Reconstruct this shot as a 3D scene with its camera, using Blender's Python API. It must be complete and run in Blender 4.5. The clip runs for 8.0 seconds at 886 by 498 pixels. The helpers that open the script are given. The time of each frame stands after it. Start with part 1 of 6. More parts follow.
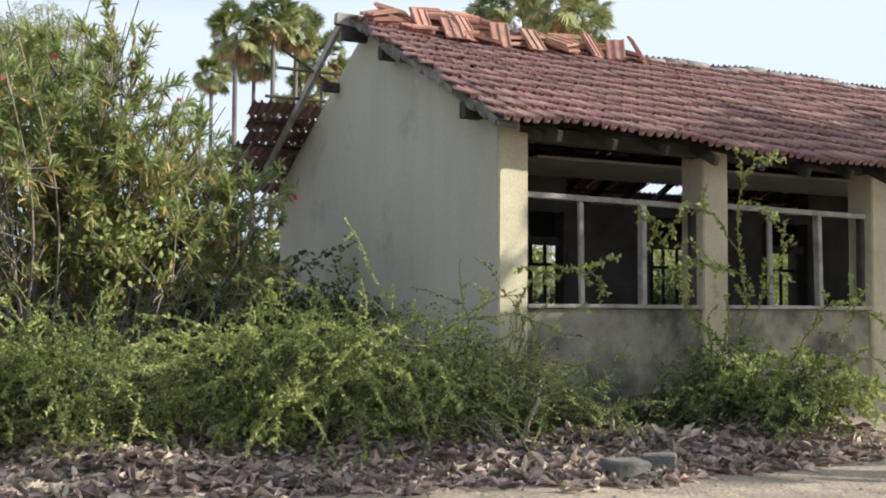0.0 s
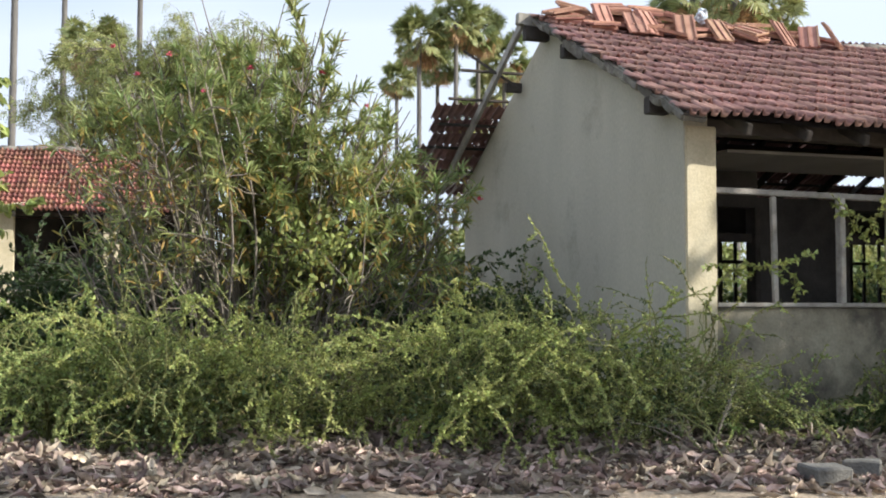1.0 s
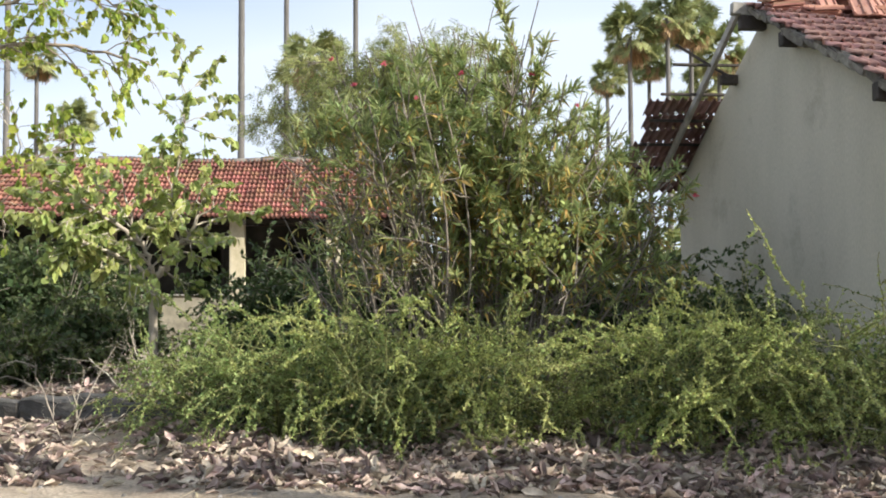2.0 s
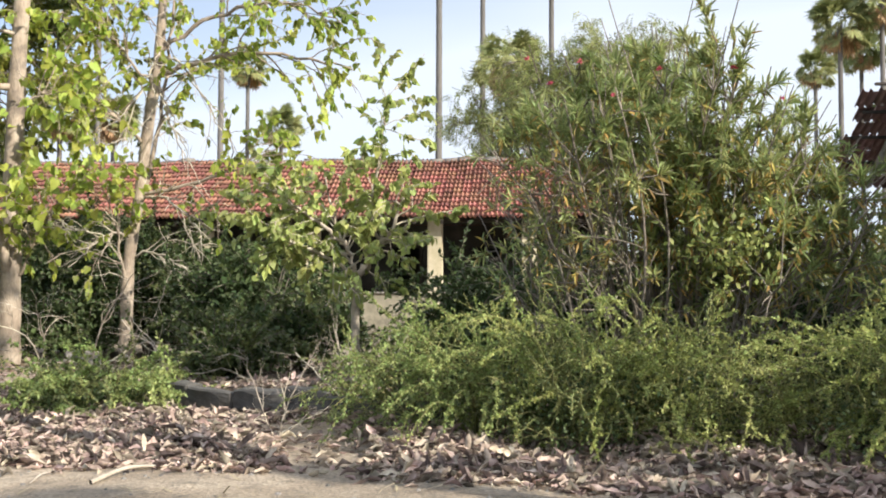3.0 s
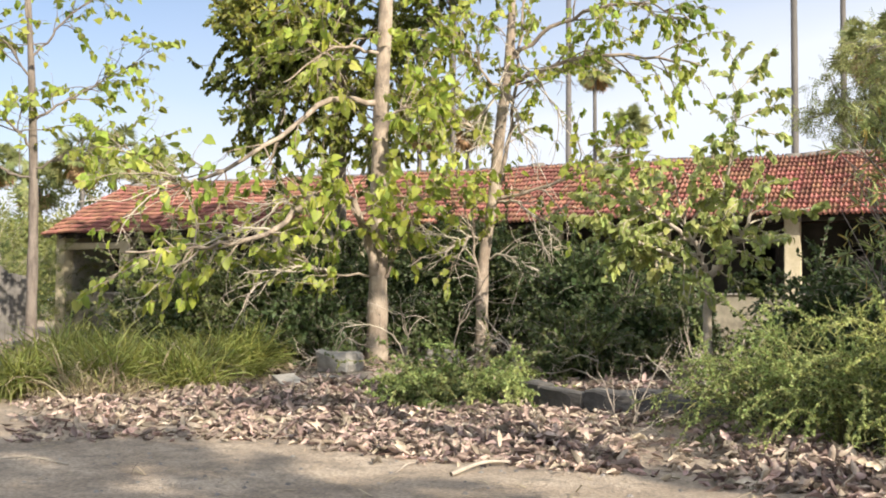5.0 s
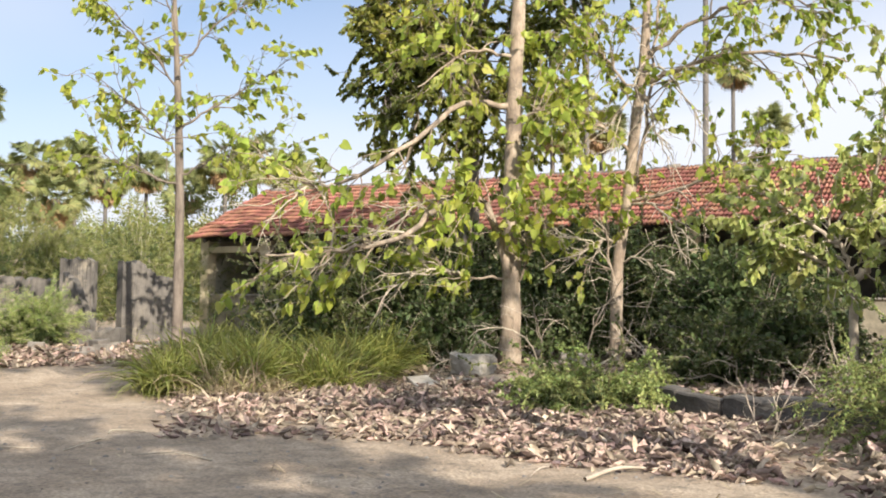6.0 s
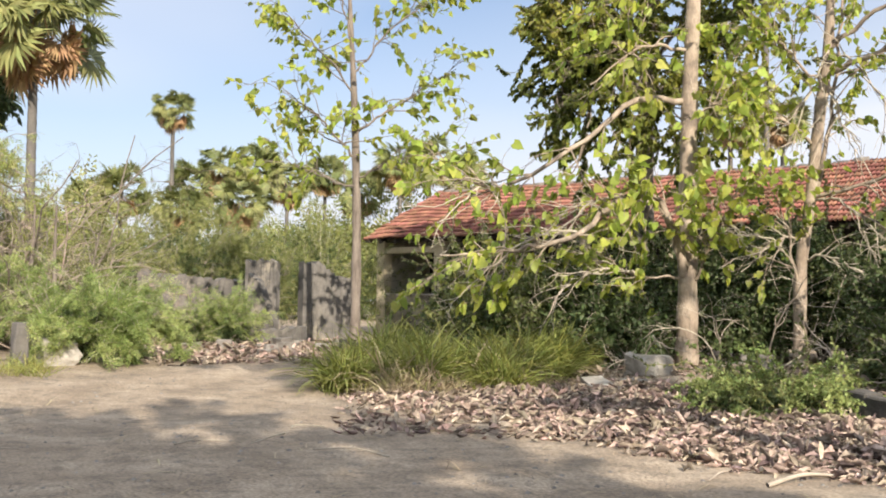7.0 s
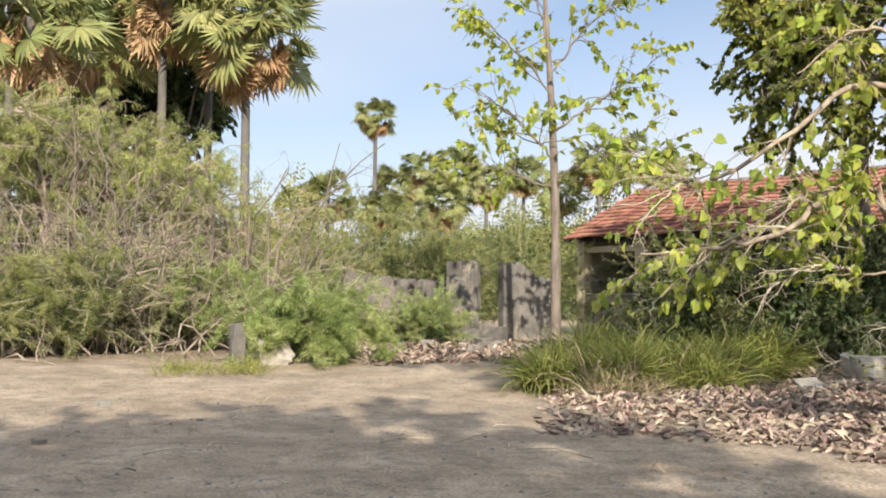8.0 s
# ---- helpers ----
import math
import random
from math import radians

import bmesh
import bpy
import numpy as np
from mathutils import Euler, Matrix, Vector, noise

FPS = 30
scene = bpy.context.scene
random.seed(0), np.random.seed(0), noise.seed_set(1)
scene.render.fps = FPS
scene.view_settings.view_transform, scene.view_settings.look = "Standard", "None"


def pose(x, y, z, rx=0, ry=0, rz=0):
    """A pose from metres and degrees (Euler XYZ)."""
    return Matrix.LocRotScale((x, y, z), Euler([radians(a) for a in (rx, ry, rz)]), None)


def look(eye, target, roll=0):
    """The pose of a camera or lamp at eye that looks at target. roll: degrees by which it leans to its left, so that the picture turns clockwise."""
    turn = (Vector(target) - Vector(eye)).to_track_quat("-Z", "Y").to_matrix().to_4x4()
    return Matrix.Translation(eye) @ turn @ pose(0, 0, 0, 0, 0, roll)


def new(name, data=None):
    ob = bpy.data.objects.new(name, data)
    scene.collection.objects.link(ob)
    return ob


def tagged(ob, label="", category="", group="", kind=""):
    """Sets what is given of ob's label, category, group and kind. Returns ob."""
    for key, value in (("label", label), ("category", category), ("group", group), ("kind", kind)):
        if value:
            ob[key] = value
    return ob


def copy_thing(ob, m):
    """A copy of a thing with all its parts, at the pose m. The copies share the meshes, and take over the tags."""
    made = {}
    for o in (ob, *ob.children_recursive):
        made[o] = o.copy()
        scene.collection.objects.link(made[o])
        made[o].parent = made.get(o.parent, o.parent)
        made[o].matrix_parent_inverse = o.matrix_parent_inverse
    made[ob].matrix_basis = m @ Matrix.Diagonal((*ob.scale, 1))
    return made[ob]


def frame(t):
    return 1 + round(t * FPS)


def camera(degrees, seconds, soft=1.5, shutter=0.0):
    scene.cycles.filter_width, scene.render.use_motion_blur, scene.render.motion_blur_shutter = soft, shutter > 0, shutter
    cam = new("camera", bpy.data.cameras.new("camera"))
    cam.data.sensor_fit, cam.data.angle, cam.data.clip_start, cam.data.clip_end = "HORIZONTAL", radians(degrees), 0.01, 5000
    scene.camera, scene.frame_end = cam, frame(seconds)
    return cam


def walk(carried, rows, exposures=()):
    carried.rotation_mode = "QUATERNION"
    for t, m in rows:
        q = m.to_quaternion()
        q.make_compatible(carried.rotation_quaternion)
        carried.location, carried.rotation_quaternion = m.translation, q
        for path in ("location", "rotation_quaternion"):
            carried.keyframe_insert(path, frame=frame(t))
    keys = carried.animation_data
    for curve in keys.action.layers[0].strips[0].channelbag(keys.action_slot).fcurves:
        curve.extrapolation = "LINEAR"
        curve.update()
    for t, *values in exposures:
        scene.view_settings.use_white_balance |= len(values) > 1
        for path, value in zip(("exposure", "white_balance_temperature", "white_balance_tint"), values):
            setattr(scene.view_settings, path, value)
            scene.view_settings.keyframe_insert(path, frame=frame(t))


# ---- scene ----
# The place is laid out round the camera: x right, y ahead of the first view, z up, ground near it at z = 0.
EYE = 1.2
cam = camera(45.0, 8.0, soft=1.9)
# seconds, yaw, pitch, roll
TURN = [
    (0.0, 0.0, 2.93, -0.38), (0.5, 4.63, 2.87, -0.29), (1.0, 9.87, 2.86, -0.16), (1.5, 15.18, 2.9, 0.1),
    (2.0, 21.28, 2.93, 0.35), (2.2, 23.53, 2.9, 0.32), (3.3, 34.54, 2.9, -0.27), (3.5, 36.37, 2.91, -0.29),
    (4.0, 41.2, 2.9, -0.36), (4.5, 45.63, 2.88, -0.36), (5.0, 50.27, 2.88, -0.36), (5.2, 52.1, 2.88, -0.38),
    (6.3, 59.81, 2.95, -0.6), (6.5, 61.86, 2.9, -0.5), (7.0, 66.62, 2.85, -0.7), (7.5, 71.54, 2.78, -0.56),
    (8.0, 77.3, 2.77, -0.3)]
walk(cam, [(t, pose(0, 0, EYE, 90 + p, r, y)) for t, y, p, r in TURN], exposures=[(0.0, 0.6, 5850, 9), (2.0, 0.7, 5950, 9), (4.0, 0.7, 6220, 11), (6.5, 0.62, 6400, 13), (8.0, 0.56, 6400, 12)])

# ---- sky and sun ----
SUN_AZ, SUN_EL = -95.0, 28.0          # degrees: to the left of +y, and up
sun_way = Vector((-math.sin(radians(SUN_AZ)) * math.cos(radians(SUN_EL)), math.cos(radians(SUN_AZ)) * math.cos(radians(SUN_EL)), math.sin(radians(SUN_EL))))
world = bpy.data.worlds.new("sky")
scene.world = world
world.use_nodes = True
wn, wl = world.node_tree.nodes, world.node_tree.links
sky = wn.new("ShaderNodeTexSky")
sky.sky_type, sky.sun_disc = "NISHITA", False
sky.sun_elevation, sky.sun_rotation = radians(SUN_EL), radians(-SUN_AZ)
sky.dust_density, sky.air_density, sky.ozone_density = 0.6, 1.0, 3.0
wc = wn.new("ShaderNodeTexCoord")
wm = wn.new("ShaderNodeMapping")
wm.inputs["Scale"].default_value = (1.0, 1.0, 4.5)
wt = wn.new("ShaderNodeTexNoise")
wt.inputs["Scale"].default_value, wt.inputs["Detail"].default_value, wt.inputs["Roughness"].default_value = 0.9, 3.0, 0.4
wr = wn.new("ShaderNodeValToRGB")
wr.color_ramp.elements[0].position, wr.color_ramp.elements[1].position = 0.36, 0.62
wx = wn.new("ShaderNodeMix")
wx.data_type = "RGBA"
wx.inputs["B"].default_value = (6.6, 6.95, 7.5, 1)
wk = wn.new("ShaderNodeMath")
wk.operation = "ADD"
wk.use_clamp = True
wg = wn.new("ShaderNodeSeparateXYZ")
wh = wn.new("ShaderNodeMapRange")     # haze thickens towards the sun
wh.inputs["From Min"].default_value, wh.inputs["From Max"].default_value = -1.0, -0.4
wh.inputs["To Min"].default_value, wh.inputs["To Max"].default_value = 0.0, 0.75
wl.new(wc.outputs["Generated"], wg.inputs["Vector"])
wl.new(wg.outputs["X"], wh.inputs["Value"])
we = wn.new("ShaderNodeMapRange")     # and towards the horizon
we.inputs["From Min"].default_value, we.inputs["From Max"].default_value = 0.3, 0.05
we.inputs["To Min"].default_value, we.inputs["To Max"].default_value = 0.0, 0.75
wl.new(wg.outputs["Z"], we.inputs["Value"])
wz = wn.new("ShaderNodeMath")
wz.operation = "ADD"
wl.new(wh.outputs["Result"], wz.inputs[0])
wl.new(we.outputs["Result"], wz.inputs[1])
wl.new(wz.outputs["Value"], wk.inputs[1])
bg = wn["Background"]
bg.inputs["Strength"].default_value = 0.09
wl.new(wc.outputs["Generated"], wm.inputs["Vector"])
wl.new(wm.outputs["Vector"], wt.inputs["Vector"])
wl.new(wt.outputs["Fac"], wr.inputs["Fac"])
wl.new(wr.outputs["Color"], wk.inputs[0])
wl.new(wk.outputs["Value"], wx.inputs["Factor"])
wl.new(sky.outputs["Color"], wx.inputs["A"])
wl.new(wx.outputs["Result"], bg.inputs["Color"])
sun = new("sun", bpy.data.lights.new("sun", "SUN"))
sun.data.energy, sun.data.angle, sun.data.color = 5.0, radians(0.6), (1.0, 0.88, 0.7)
sun.matrix_world = look(sun_way * 50, (0, 0, 0))


# ---- materials ----
def material(name, colours, scale=6.0, rough=0.8, bump=0.0, fine=60.0, vary=0.0, through_light=0.0, spots=None, metal=0.0, stretch=(1, 1, 1), detail=6.0, grain=0.22):
    """Noise between the colours at two scales, bump, a shift of value from piece to piece, light through thin leaves; spots: (colour, scale, low, high)."""
    m = bpy.data.materials.new(name)
    m.use_nodes = True
    nt, ln = m.node_tree.nodes, m.node_tree.links
    b = nt["Principled BSDF"]
    b.inputs["Roughness"].default_value, b.inputs["Metallic"].default_value = rough, metal
    co = nt.new("ShaderNodeTexCoord")
    mp = nt.new("ShaderNodeMapping")
    mp.inputs["Scale"].default_value = stretch
    ln.new(co.outputs["Object"], mp.inputs["Vector"])
    n1 = nt.new("ShaderNodeTexNoise")
    n1.inputs["Scale"].default_value, n1.inputs["Detail"].default_value, n1.inputs["Roughness"].default_value = scale, detail, 0.62
    ln.new(mp.outputs["Vector"], n1.inputs["Vector"])
    n2 = nt.new("ShaderNodeTexNoise")
    n2.inputs["Scale"].default_value, n2.inputs["Detail"].default_value = fine, 3.0
    ln.new(mp.outputs["Vector"], n2.inputs["Vector"])
    rp = nt.new("ShaderNodeValToRGB")
    el = rp.color_ramp.elements
    while len(el) < len(colours):
        el.new(0.5)
    for i, c in enumerate(colours):
        el[i].position = 0.3 + 0.4 * i / max(1, len(colours) - 1)
        el[i].color = (*c, 1)
    ln.new(n1.outputs["Fac"], rp.inputs["Fac"])
    out = rp.outputs["Color"]
    if spots:
        c, s, lo, hi = spots
        n3 = nt.new("ShaderNodeTexNoise")
        n3.inputs["Scale"].default_value, n3.inputs["Detail"].default_value, n3.inputs["Roughness"].default_value = s, 8.0, 0.65
        ln.new(co.outputs["Object"], n3.inputs["Vector"])
        mr = nt.new("ShaderNodeMapRange")
        mr.inputs["From Min"].default_value, mr.inputs["From Max"].default_value = lo, hi
        ln.new(n3.outputs["Fac"], mr.inputs["Value"])
        mx = nt.new("ShaderNodeMix")
        mx.data_type = "RGBA"
        mx.inputs["B"].default_value = (*c, 1)
        ln.new(mr.outputs["Result"], mx.inputs["Factor"])
        ln.new(out, mx.inputs["A"])
        out = mx.outputs["Result"]
    hs = nt.new("ShaderNodeHueSaturation")
    ln.new(out, hs.inputs["Color"])
    # fine grain and, from piece to piece, a shift of value and hue
    g = nt.new("ShaderNodeMapRange")
    g.inputs["To Min"].default_value, g.inputs["To Max"].default_value = 1 - grain, 1 + grain
    ln.new(n2.outputs["Fac"], g.inputs["Value"])
    val = g.outputs["Result"]
    if vary:
        gi = nt.new("ShaderNodeNewGeometry")
        oi = nt.new("ShaderNodeObjectInfo")
        ad = nt.new("ShaderNodeMath")
        ad.operation = "ADD"
        ln.new(gi.outputs["Random Per Island"], ad.inputs[0])
        ln.new(oi.outputs["Random"], ad.inputs[1])
        fr = nt.new("ShaderNodeMath")
        fr.operation = "FRACT"
        ln.new(ad.outputs["Value"], fr.inputs[0])
        vr = nt.new("ShaderNodeMapRange")
        vr.inputs["To Min"].default_value, vr.inputs["To Max"].default_value = 1 - vary, 1 + vary
        ln.new(fr.outputs["Value"], vr.inputs["Value"])
        mu = nt.new("ShaderNodeMath")
        mu.operation = "MULTIPLY"
        ln.new(val, mu.inputs[0])
        ln.new(vr.outputs["Result"], mu.inputs[1])
        val = mu.outputs["Value"]
        hr = nt.new("ShaderNodeMapRange")
        hr.inputs["To Min"].default_value, hr.inputs["To Max"].default_value = 0.5 - vary * 0.06, 0.5 + vary * 0.06
        m7 = nt.new("ShaderNodeMath")
        m7.operation = "MULTIPLY"
        m7.inputs[1].default_value = 7.31
        f7 = nt.new("ShaderNodeMath")
        f7.operation = "FRACT"
        ln.new(fr.outputs["Value"], m7.inputs[0])
        ln.new(m7.outputs["Value"], f7.inputs[0])
        ln.new(f7.outputs["Value"], hr.inputs["Value"])
        ln.new(hr.outputs["Result"], hs.inputs["Hue"])
    ln.new(val, hs.inputs["Value"])
    ln.new(hs.outputs["Color"], b.inputs["Base Color"])
    if bump:
        bp = nt.new("ShaderNodeBump")
        bp.inputs["Strength"].default_value, bp.inputs["Distance"].default_value = bump, 0.02
        sm = nt.new("ShaderNodeMath")
        sm.operation = "ADD"
        ln.new(n1.outputs["Fac"], sm.inputs[0])
        ln.new(n2.outputs["Fac"], sm.inputs[1])
        ln.new(sm.outputs["Value"], bp.inputs["Height"])
        ln.new(bp.outputs["Normal"], b.inputs["Normal"])
    if through_light:
        tr = nt.new("ShaderNodeBsdfTranslucent")
        ms = nt.new("ShaderNodeMixShader")
        ms.inputs["Fac"].default_value = through_light
        ln.new(hs.outputs["Color"], tr.inputs["Color"])
        ln.new(b.outputs["BSDF"], ms.inputs[1])
        ln.new(tr.outputs["BSDF"], ms.inputs[2])
        ln.new(ms.outputs["Shader"], nt["Material Output"].inputs["Surface"])
    return m


PLASTER = material("cream_plaster", [(0.41, 0.385, 0.315), (0.45, 0.425, 0.35), (0.485, 0.46, 0.38)], 1.1, 0.9, 0.12, 45, stretch=(1.2, 1.2, 0.5), spots=((0.24, 0.21, 0.16), 0.9, 0.56, 0.8))
PILLAR = material("cream_limewash", [(0.44, 0.39, 0.26), (0.54, 0.48, 0.34), (0.6, 0.55, 0.41)], 2.0, 0.9, 0.2, 45, spots=((0.25, 0.22, 0.16), 2.6, 0.56, 0.75))
DADO = material("stained_dado_plaster", [(0.2, 0.185, 0.14), (0.3, 0.275, 0.21), (0.38, 0.35, 0.27)], 2.2, 0.95, 0.3, 40, spots=((0.1, 0.09, 0.075), 1.6, 0.44, 0.62))
# inside walls: the near-black colour stands for the shade indoors
DARK_INSIDE = material("shade_dark_plaster", [(0.03, 0.028, 0.025), (0.06, 0.055, 0.05), (0.1, 0.09, 0.08)], 1.5, 0.95, 0.2, 30)
PALE_STONE = material("pale_masonry", [(0.24, 0.225, 0.2), (0.36, 0.34, 0.305), (0.46, 0.435, 0.39)], 5.0, 0.95, 0.5, 50)
RUIN = material("blackened_plaster", [(0.07, 0.067, 0.064), (0.14, 0.133, 0.124), (0.24, 0.225, 0.2)], 1.6, 0.95, 0.4, 30, spots=((0.42, 0.38, 0.3), 1.3, 0.55, 0.72))
KERB = material("dark_kerb", [(0.05, 0.048, 0.045), (0.09, 0.085, 0.08), (0.15, 0.14, 0.125)], 3.0, 0.95, 0.5, 40)
BLOCK = material("dull_stone", [(0.09, 0.085, 0.08), (0.14, 0.135, 0.125), (0.2, 0.19, 0.175)], 5.0, 0.95, 0.5, 50)
STONE = material("grey_stone", [(0.13, 0.125, 0.115), (0.22, 0.205, 0.19), (0.31, 0.29, 0.26)], 5.0, 0.95, 0.5, 50, vary=0.3)
CLAY = material("clay_tile", [(0.25, 0.135, 0.12), (0.32, 0.185, 0.165), (0.39, 0.24, 0.22)], 2.5, 0.7, 0.15, 60, vary=0.2, spots=((0.19, 0.125, 0.12), 1.2, 0.5, 0.75))
CLAY_SUN = material("bright_clay_tile", [(0.2, 0.088, 0.062), (0.29, 0.13, 0.094), (0.36, 0.18, 0.13)], 1.5, 0.85, 0.12, 60, vary=0.32, spots=((0.13, 0.055, 0.042), 0.45, 0.46, 0.68))
CLAY_NEW = material("clean_clay_tile", [(0.31, 0.165, 0.125), (0.39, 0.215, 0.16), (0.46, 0.275, 0.21)], 6.0, 0.85, 0.1, 60, vary=0.3)
MORTAR = material("old_mortar", [(0.1, 0.09, 0.08), (0.18, 0.165, 0.145), (0.27, 0.25, 0.22)], 9.0, 0.95, 0.6, 60, vary=0.25)
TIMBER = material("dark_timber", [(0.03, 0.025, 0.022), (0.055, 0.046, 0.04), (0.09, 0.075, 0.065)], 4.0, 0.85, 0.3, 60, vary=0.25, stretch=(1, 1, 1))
GREYWOOD = material("weathered_wood", [(0.22, 0.2, 0.18), (0.36, 0.34, 0.31), (0.48, 0.46, 0.42)], 5.0, 0.85, 0.3, 70, vary=0.2)
SLAB = material("cement_floor", [(0.2, 0.19, 0.17), (0.28, 0.26, 0.23), (0.33, 0.31, 0.28)], 3.0, 0.9, 0.1, 50)
BOARD = material("ceiling_board", [(0.3, 0.29, 0.27), (0.38, 0.37, 0.35), (0.42, 0.41, 0.38)], 1.5, 0.9, 0.05, 40)
BARK = material("pale_bark", [(0.22, 0.17, 0.13), (0.36, 0.295, 0.23), (0.48, 0.41, 0.33)], 7.0, 0.9, 0.7, 50, stretch=(1, 1, 0.35), spots=((0.17, 0.14, 0.115), 2.2, 0.5, 0.66))
BARK_DK = material("grey_bark", [(0.12, 0.1, 0.085), (0.22, 0.19, 0.16), (0.3, 0.26, 0.22)], 9.0, 0.95, 0.7, 60, stretch=(1, 1, 0.3), vary=0.2)
BARK_PALM = material("palm_bark", [(0.09, 0.085, 0.08), (0.15, 0.142, 0.134), (0.22, 0.207, 0.195)], 3.0, 0.95, 0.6, 40, stretch=(0.5, 0.5, 3.0))
TWIG = material("pale_twig", [(0.3, 0.26, 0.21), (0.43, 0.38, 0.31), (0.52, 0.47, 0.39)], 6.0, 0.9, 0.2, 40, vary=0.3)
DEAD_WOOD = material("dead_thorn_wood", [(0.24, 0.19, 0.155), (0.36, 0.3, 0.25), (0.46, 0.4, 0.34)], 6.0, 0.95, 0.3, 40, vary=0.35)
TWIG_GN = material("green_twig", [(0.14, 0.16, 0.05), (0.22, 0.22, 0.08), (0.28, 0.26, 0.11)], 6.0, 0.85, 0.1, 40, vary=0.3)
LEAF_OLE = material("oleander_leaf", [(0.18, 0.235, 0.08), (0.29, 0.34, 0.125), (0.42, 0.44, 0.2)], 0.9, 0.55, 0, 30, vary=0.45, through_light=0.45)
LEAF_DRYOLE = material("yellowing_leaf", [(0.3, 0.22, 0.06), (0.42, 0.3, 0.08), (0.45, 0.36, 0.14)], 2.0, 0.65, 0, 30, vary=0.4, through_light=0.35)
LEAF_LIME = material("lime_leaf", [(0.24, 0.3, 0.085), (0.37, 0.42, 0.13), (0.49, 0.51, 0.2)], 1.4, 0.6, 0, 30, vary=0.4, through_light=0.4)
LEAF_BRIGHT = material("bright_leaf", [(0.19, 0.265, 0.08), (0.3, 0.38, 0.125), (0.43, 0.48, 0.19)], 1.1, 0.6, 0, 30, vary=0.4, through_light=0.4)
LEAF_HEART = material("heart_leaf", [(0.22, 0.29, 0.045), (0.36, 0.43, 0.075), (0.48, 0.52, 0.12)], 0.8, 0.5, 0, 30, vary=0.4, through_light=0.5)
# two greens with shade put into the colour; also the tall trees' own dark
UNDER = material("undergrowth_shade_leaf", [(0.065, 0.09, 0.032), (0.12, 0.15, 0.05), (0.2, 0.225, 0.085)], 0.8, 0.6, 0, 30, vary=0.45, through_light=0.35)
LEAF_DARK_SHADE = material("dark_and_shade_leaf", [(0.04, 0.065, 0.025), (0.07, 0.105, 0.035), (0.11, 0.145, 0.055)], 1.2, 0.6, 0, 30, vary=0.4, through_light=0.25)
LEAF_VINE = material("vine_leaf", [(0.07, 0.09, 0.025), (0.15, 0.18, 0.035), (0.33, 0.32, 0.05)], 0.5, 0.55, 0, 30, vary=0.45, through_light=0.35)
LEAF_OLIVE = material("olive_leaf", [(0.17, 0.2, 0.065), (0.27, 0.3, 0.1), (0.39, 0.39, 0.16)], 0.35, 0.65, 0, 30, vary=0.4, through_light=0.4)
LEAF_PALM = material("palm_leaf", [(0.12, 0.155, 0.06), (0.22, 0.25, 0.09), (0.36, 0.36, 0.15)], 0.5, 0.5, 0, 20, vary=0.35, through_light=0.25)
LEAF_STRAW = material("dead_palm_leaf", [(0.3, 0.19, 0.1), (0.46, 0.3, 0.16), (0.55, 0.4, 0.24)], 0.8, 0.75, 0, 20, vary=0.3, through_light=0.25)
GRASS = material("long_grass", [(0.18, 0.21, 0.05), (0.31, 0.335, 0.09), (0.45, 0.43, 0.16)], 0.9, 0.6, 0, 30, vary=0.45, through_light=0.4)
STRAW = material("dry_straw", [(0.3, 0.25, 0.16), (0.42, 0.35, 0.23), (0.5, 0.43, 0.3)], 3.0, 0.85, 0, 30, vary=0.35, through_light=0.2)
LITTER = material("dry_leaf", [(0.14, 0.105, 0.085), (0.36, 0.285, 0.235), (0.54, 0.455, 0.39)], 9.0, 0.8, 0.2, 40, vary=0.65, through_light=0.15)
PETAL = material("red_petal", [(0.5, 0.06, 0.1), (0.62, 0.16, 0.22)], 5.0, 0.6, 0, 30, vary=0.2, through_light=0.3)
DIRT = material("dirt", [(0.21, 0.165, 0.12), (0.325, 0.262, 0.195), (0.44, 0.365, 0.28)], 1.3, 0.95, 0.8, 38, spots=((0.16, 0.135, 0.105), 4.5, 0.5, 0.72), detail=12.0, grain=0.9)


# ---- geometry helpers ----
rng = np.random.default_rng(7)


def polar(az, r, z=0.0):
    """A place at az degrees to the left of +y, r metres from the camera's foot."""
    return np.array((-r * math.sin(radians(az)), r * math.cos(radians(az)), z))


def aim(az, el, r):
    """A place at az, el degrees and r metres away on the flat, as seen from the camera."""
    return polar(az, r, EYE + r * math.tan(radians(el)))


def mesh_object(name, verts, faces, mat, parent=None, label="", smooth=False):
    """One mesh object; faces: arrays of equal-sided polygons."""
    me = bpy.data.meshes.new(name)
    if not isinstance(faces, (list, tuple)):
        faces = [faces]
    verts = np.asarray(verts, np.float32)
    faces = [np.asarray(f, np.int32) for f in faces if len(f)]
    me.vertices.add(len(verts))
    me.vertices.foreach_set("co", verts.ravel())
    loops = np.concatenate([f.ravel() for f in faces])
    sizes = np.concatenate([np.full(len(f), f.shape[1], np.int32) for f in faces])
    me.loops.add(len(loops))
    me.loops.foreach_set("vertex_index", loops)
    me.polygons.add(len(sizes))
    me.polygons.foreach_set("loop_start", np.concatenate([[0], np.cumsum(sizes)[:-1]]).astype(np.int32))
    me.update(calc_edges=True)
    if smooth:
        me.polygons.foreach_set("use_smooth", np.ones(len(sizes), bool))
    me.materials.append(mat)
    ob = new(name, me)
    if parent is not None:
        ob.parent = parent
    if label:
        ob["label"] = label
    return ob


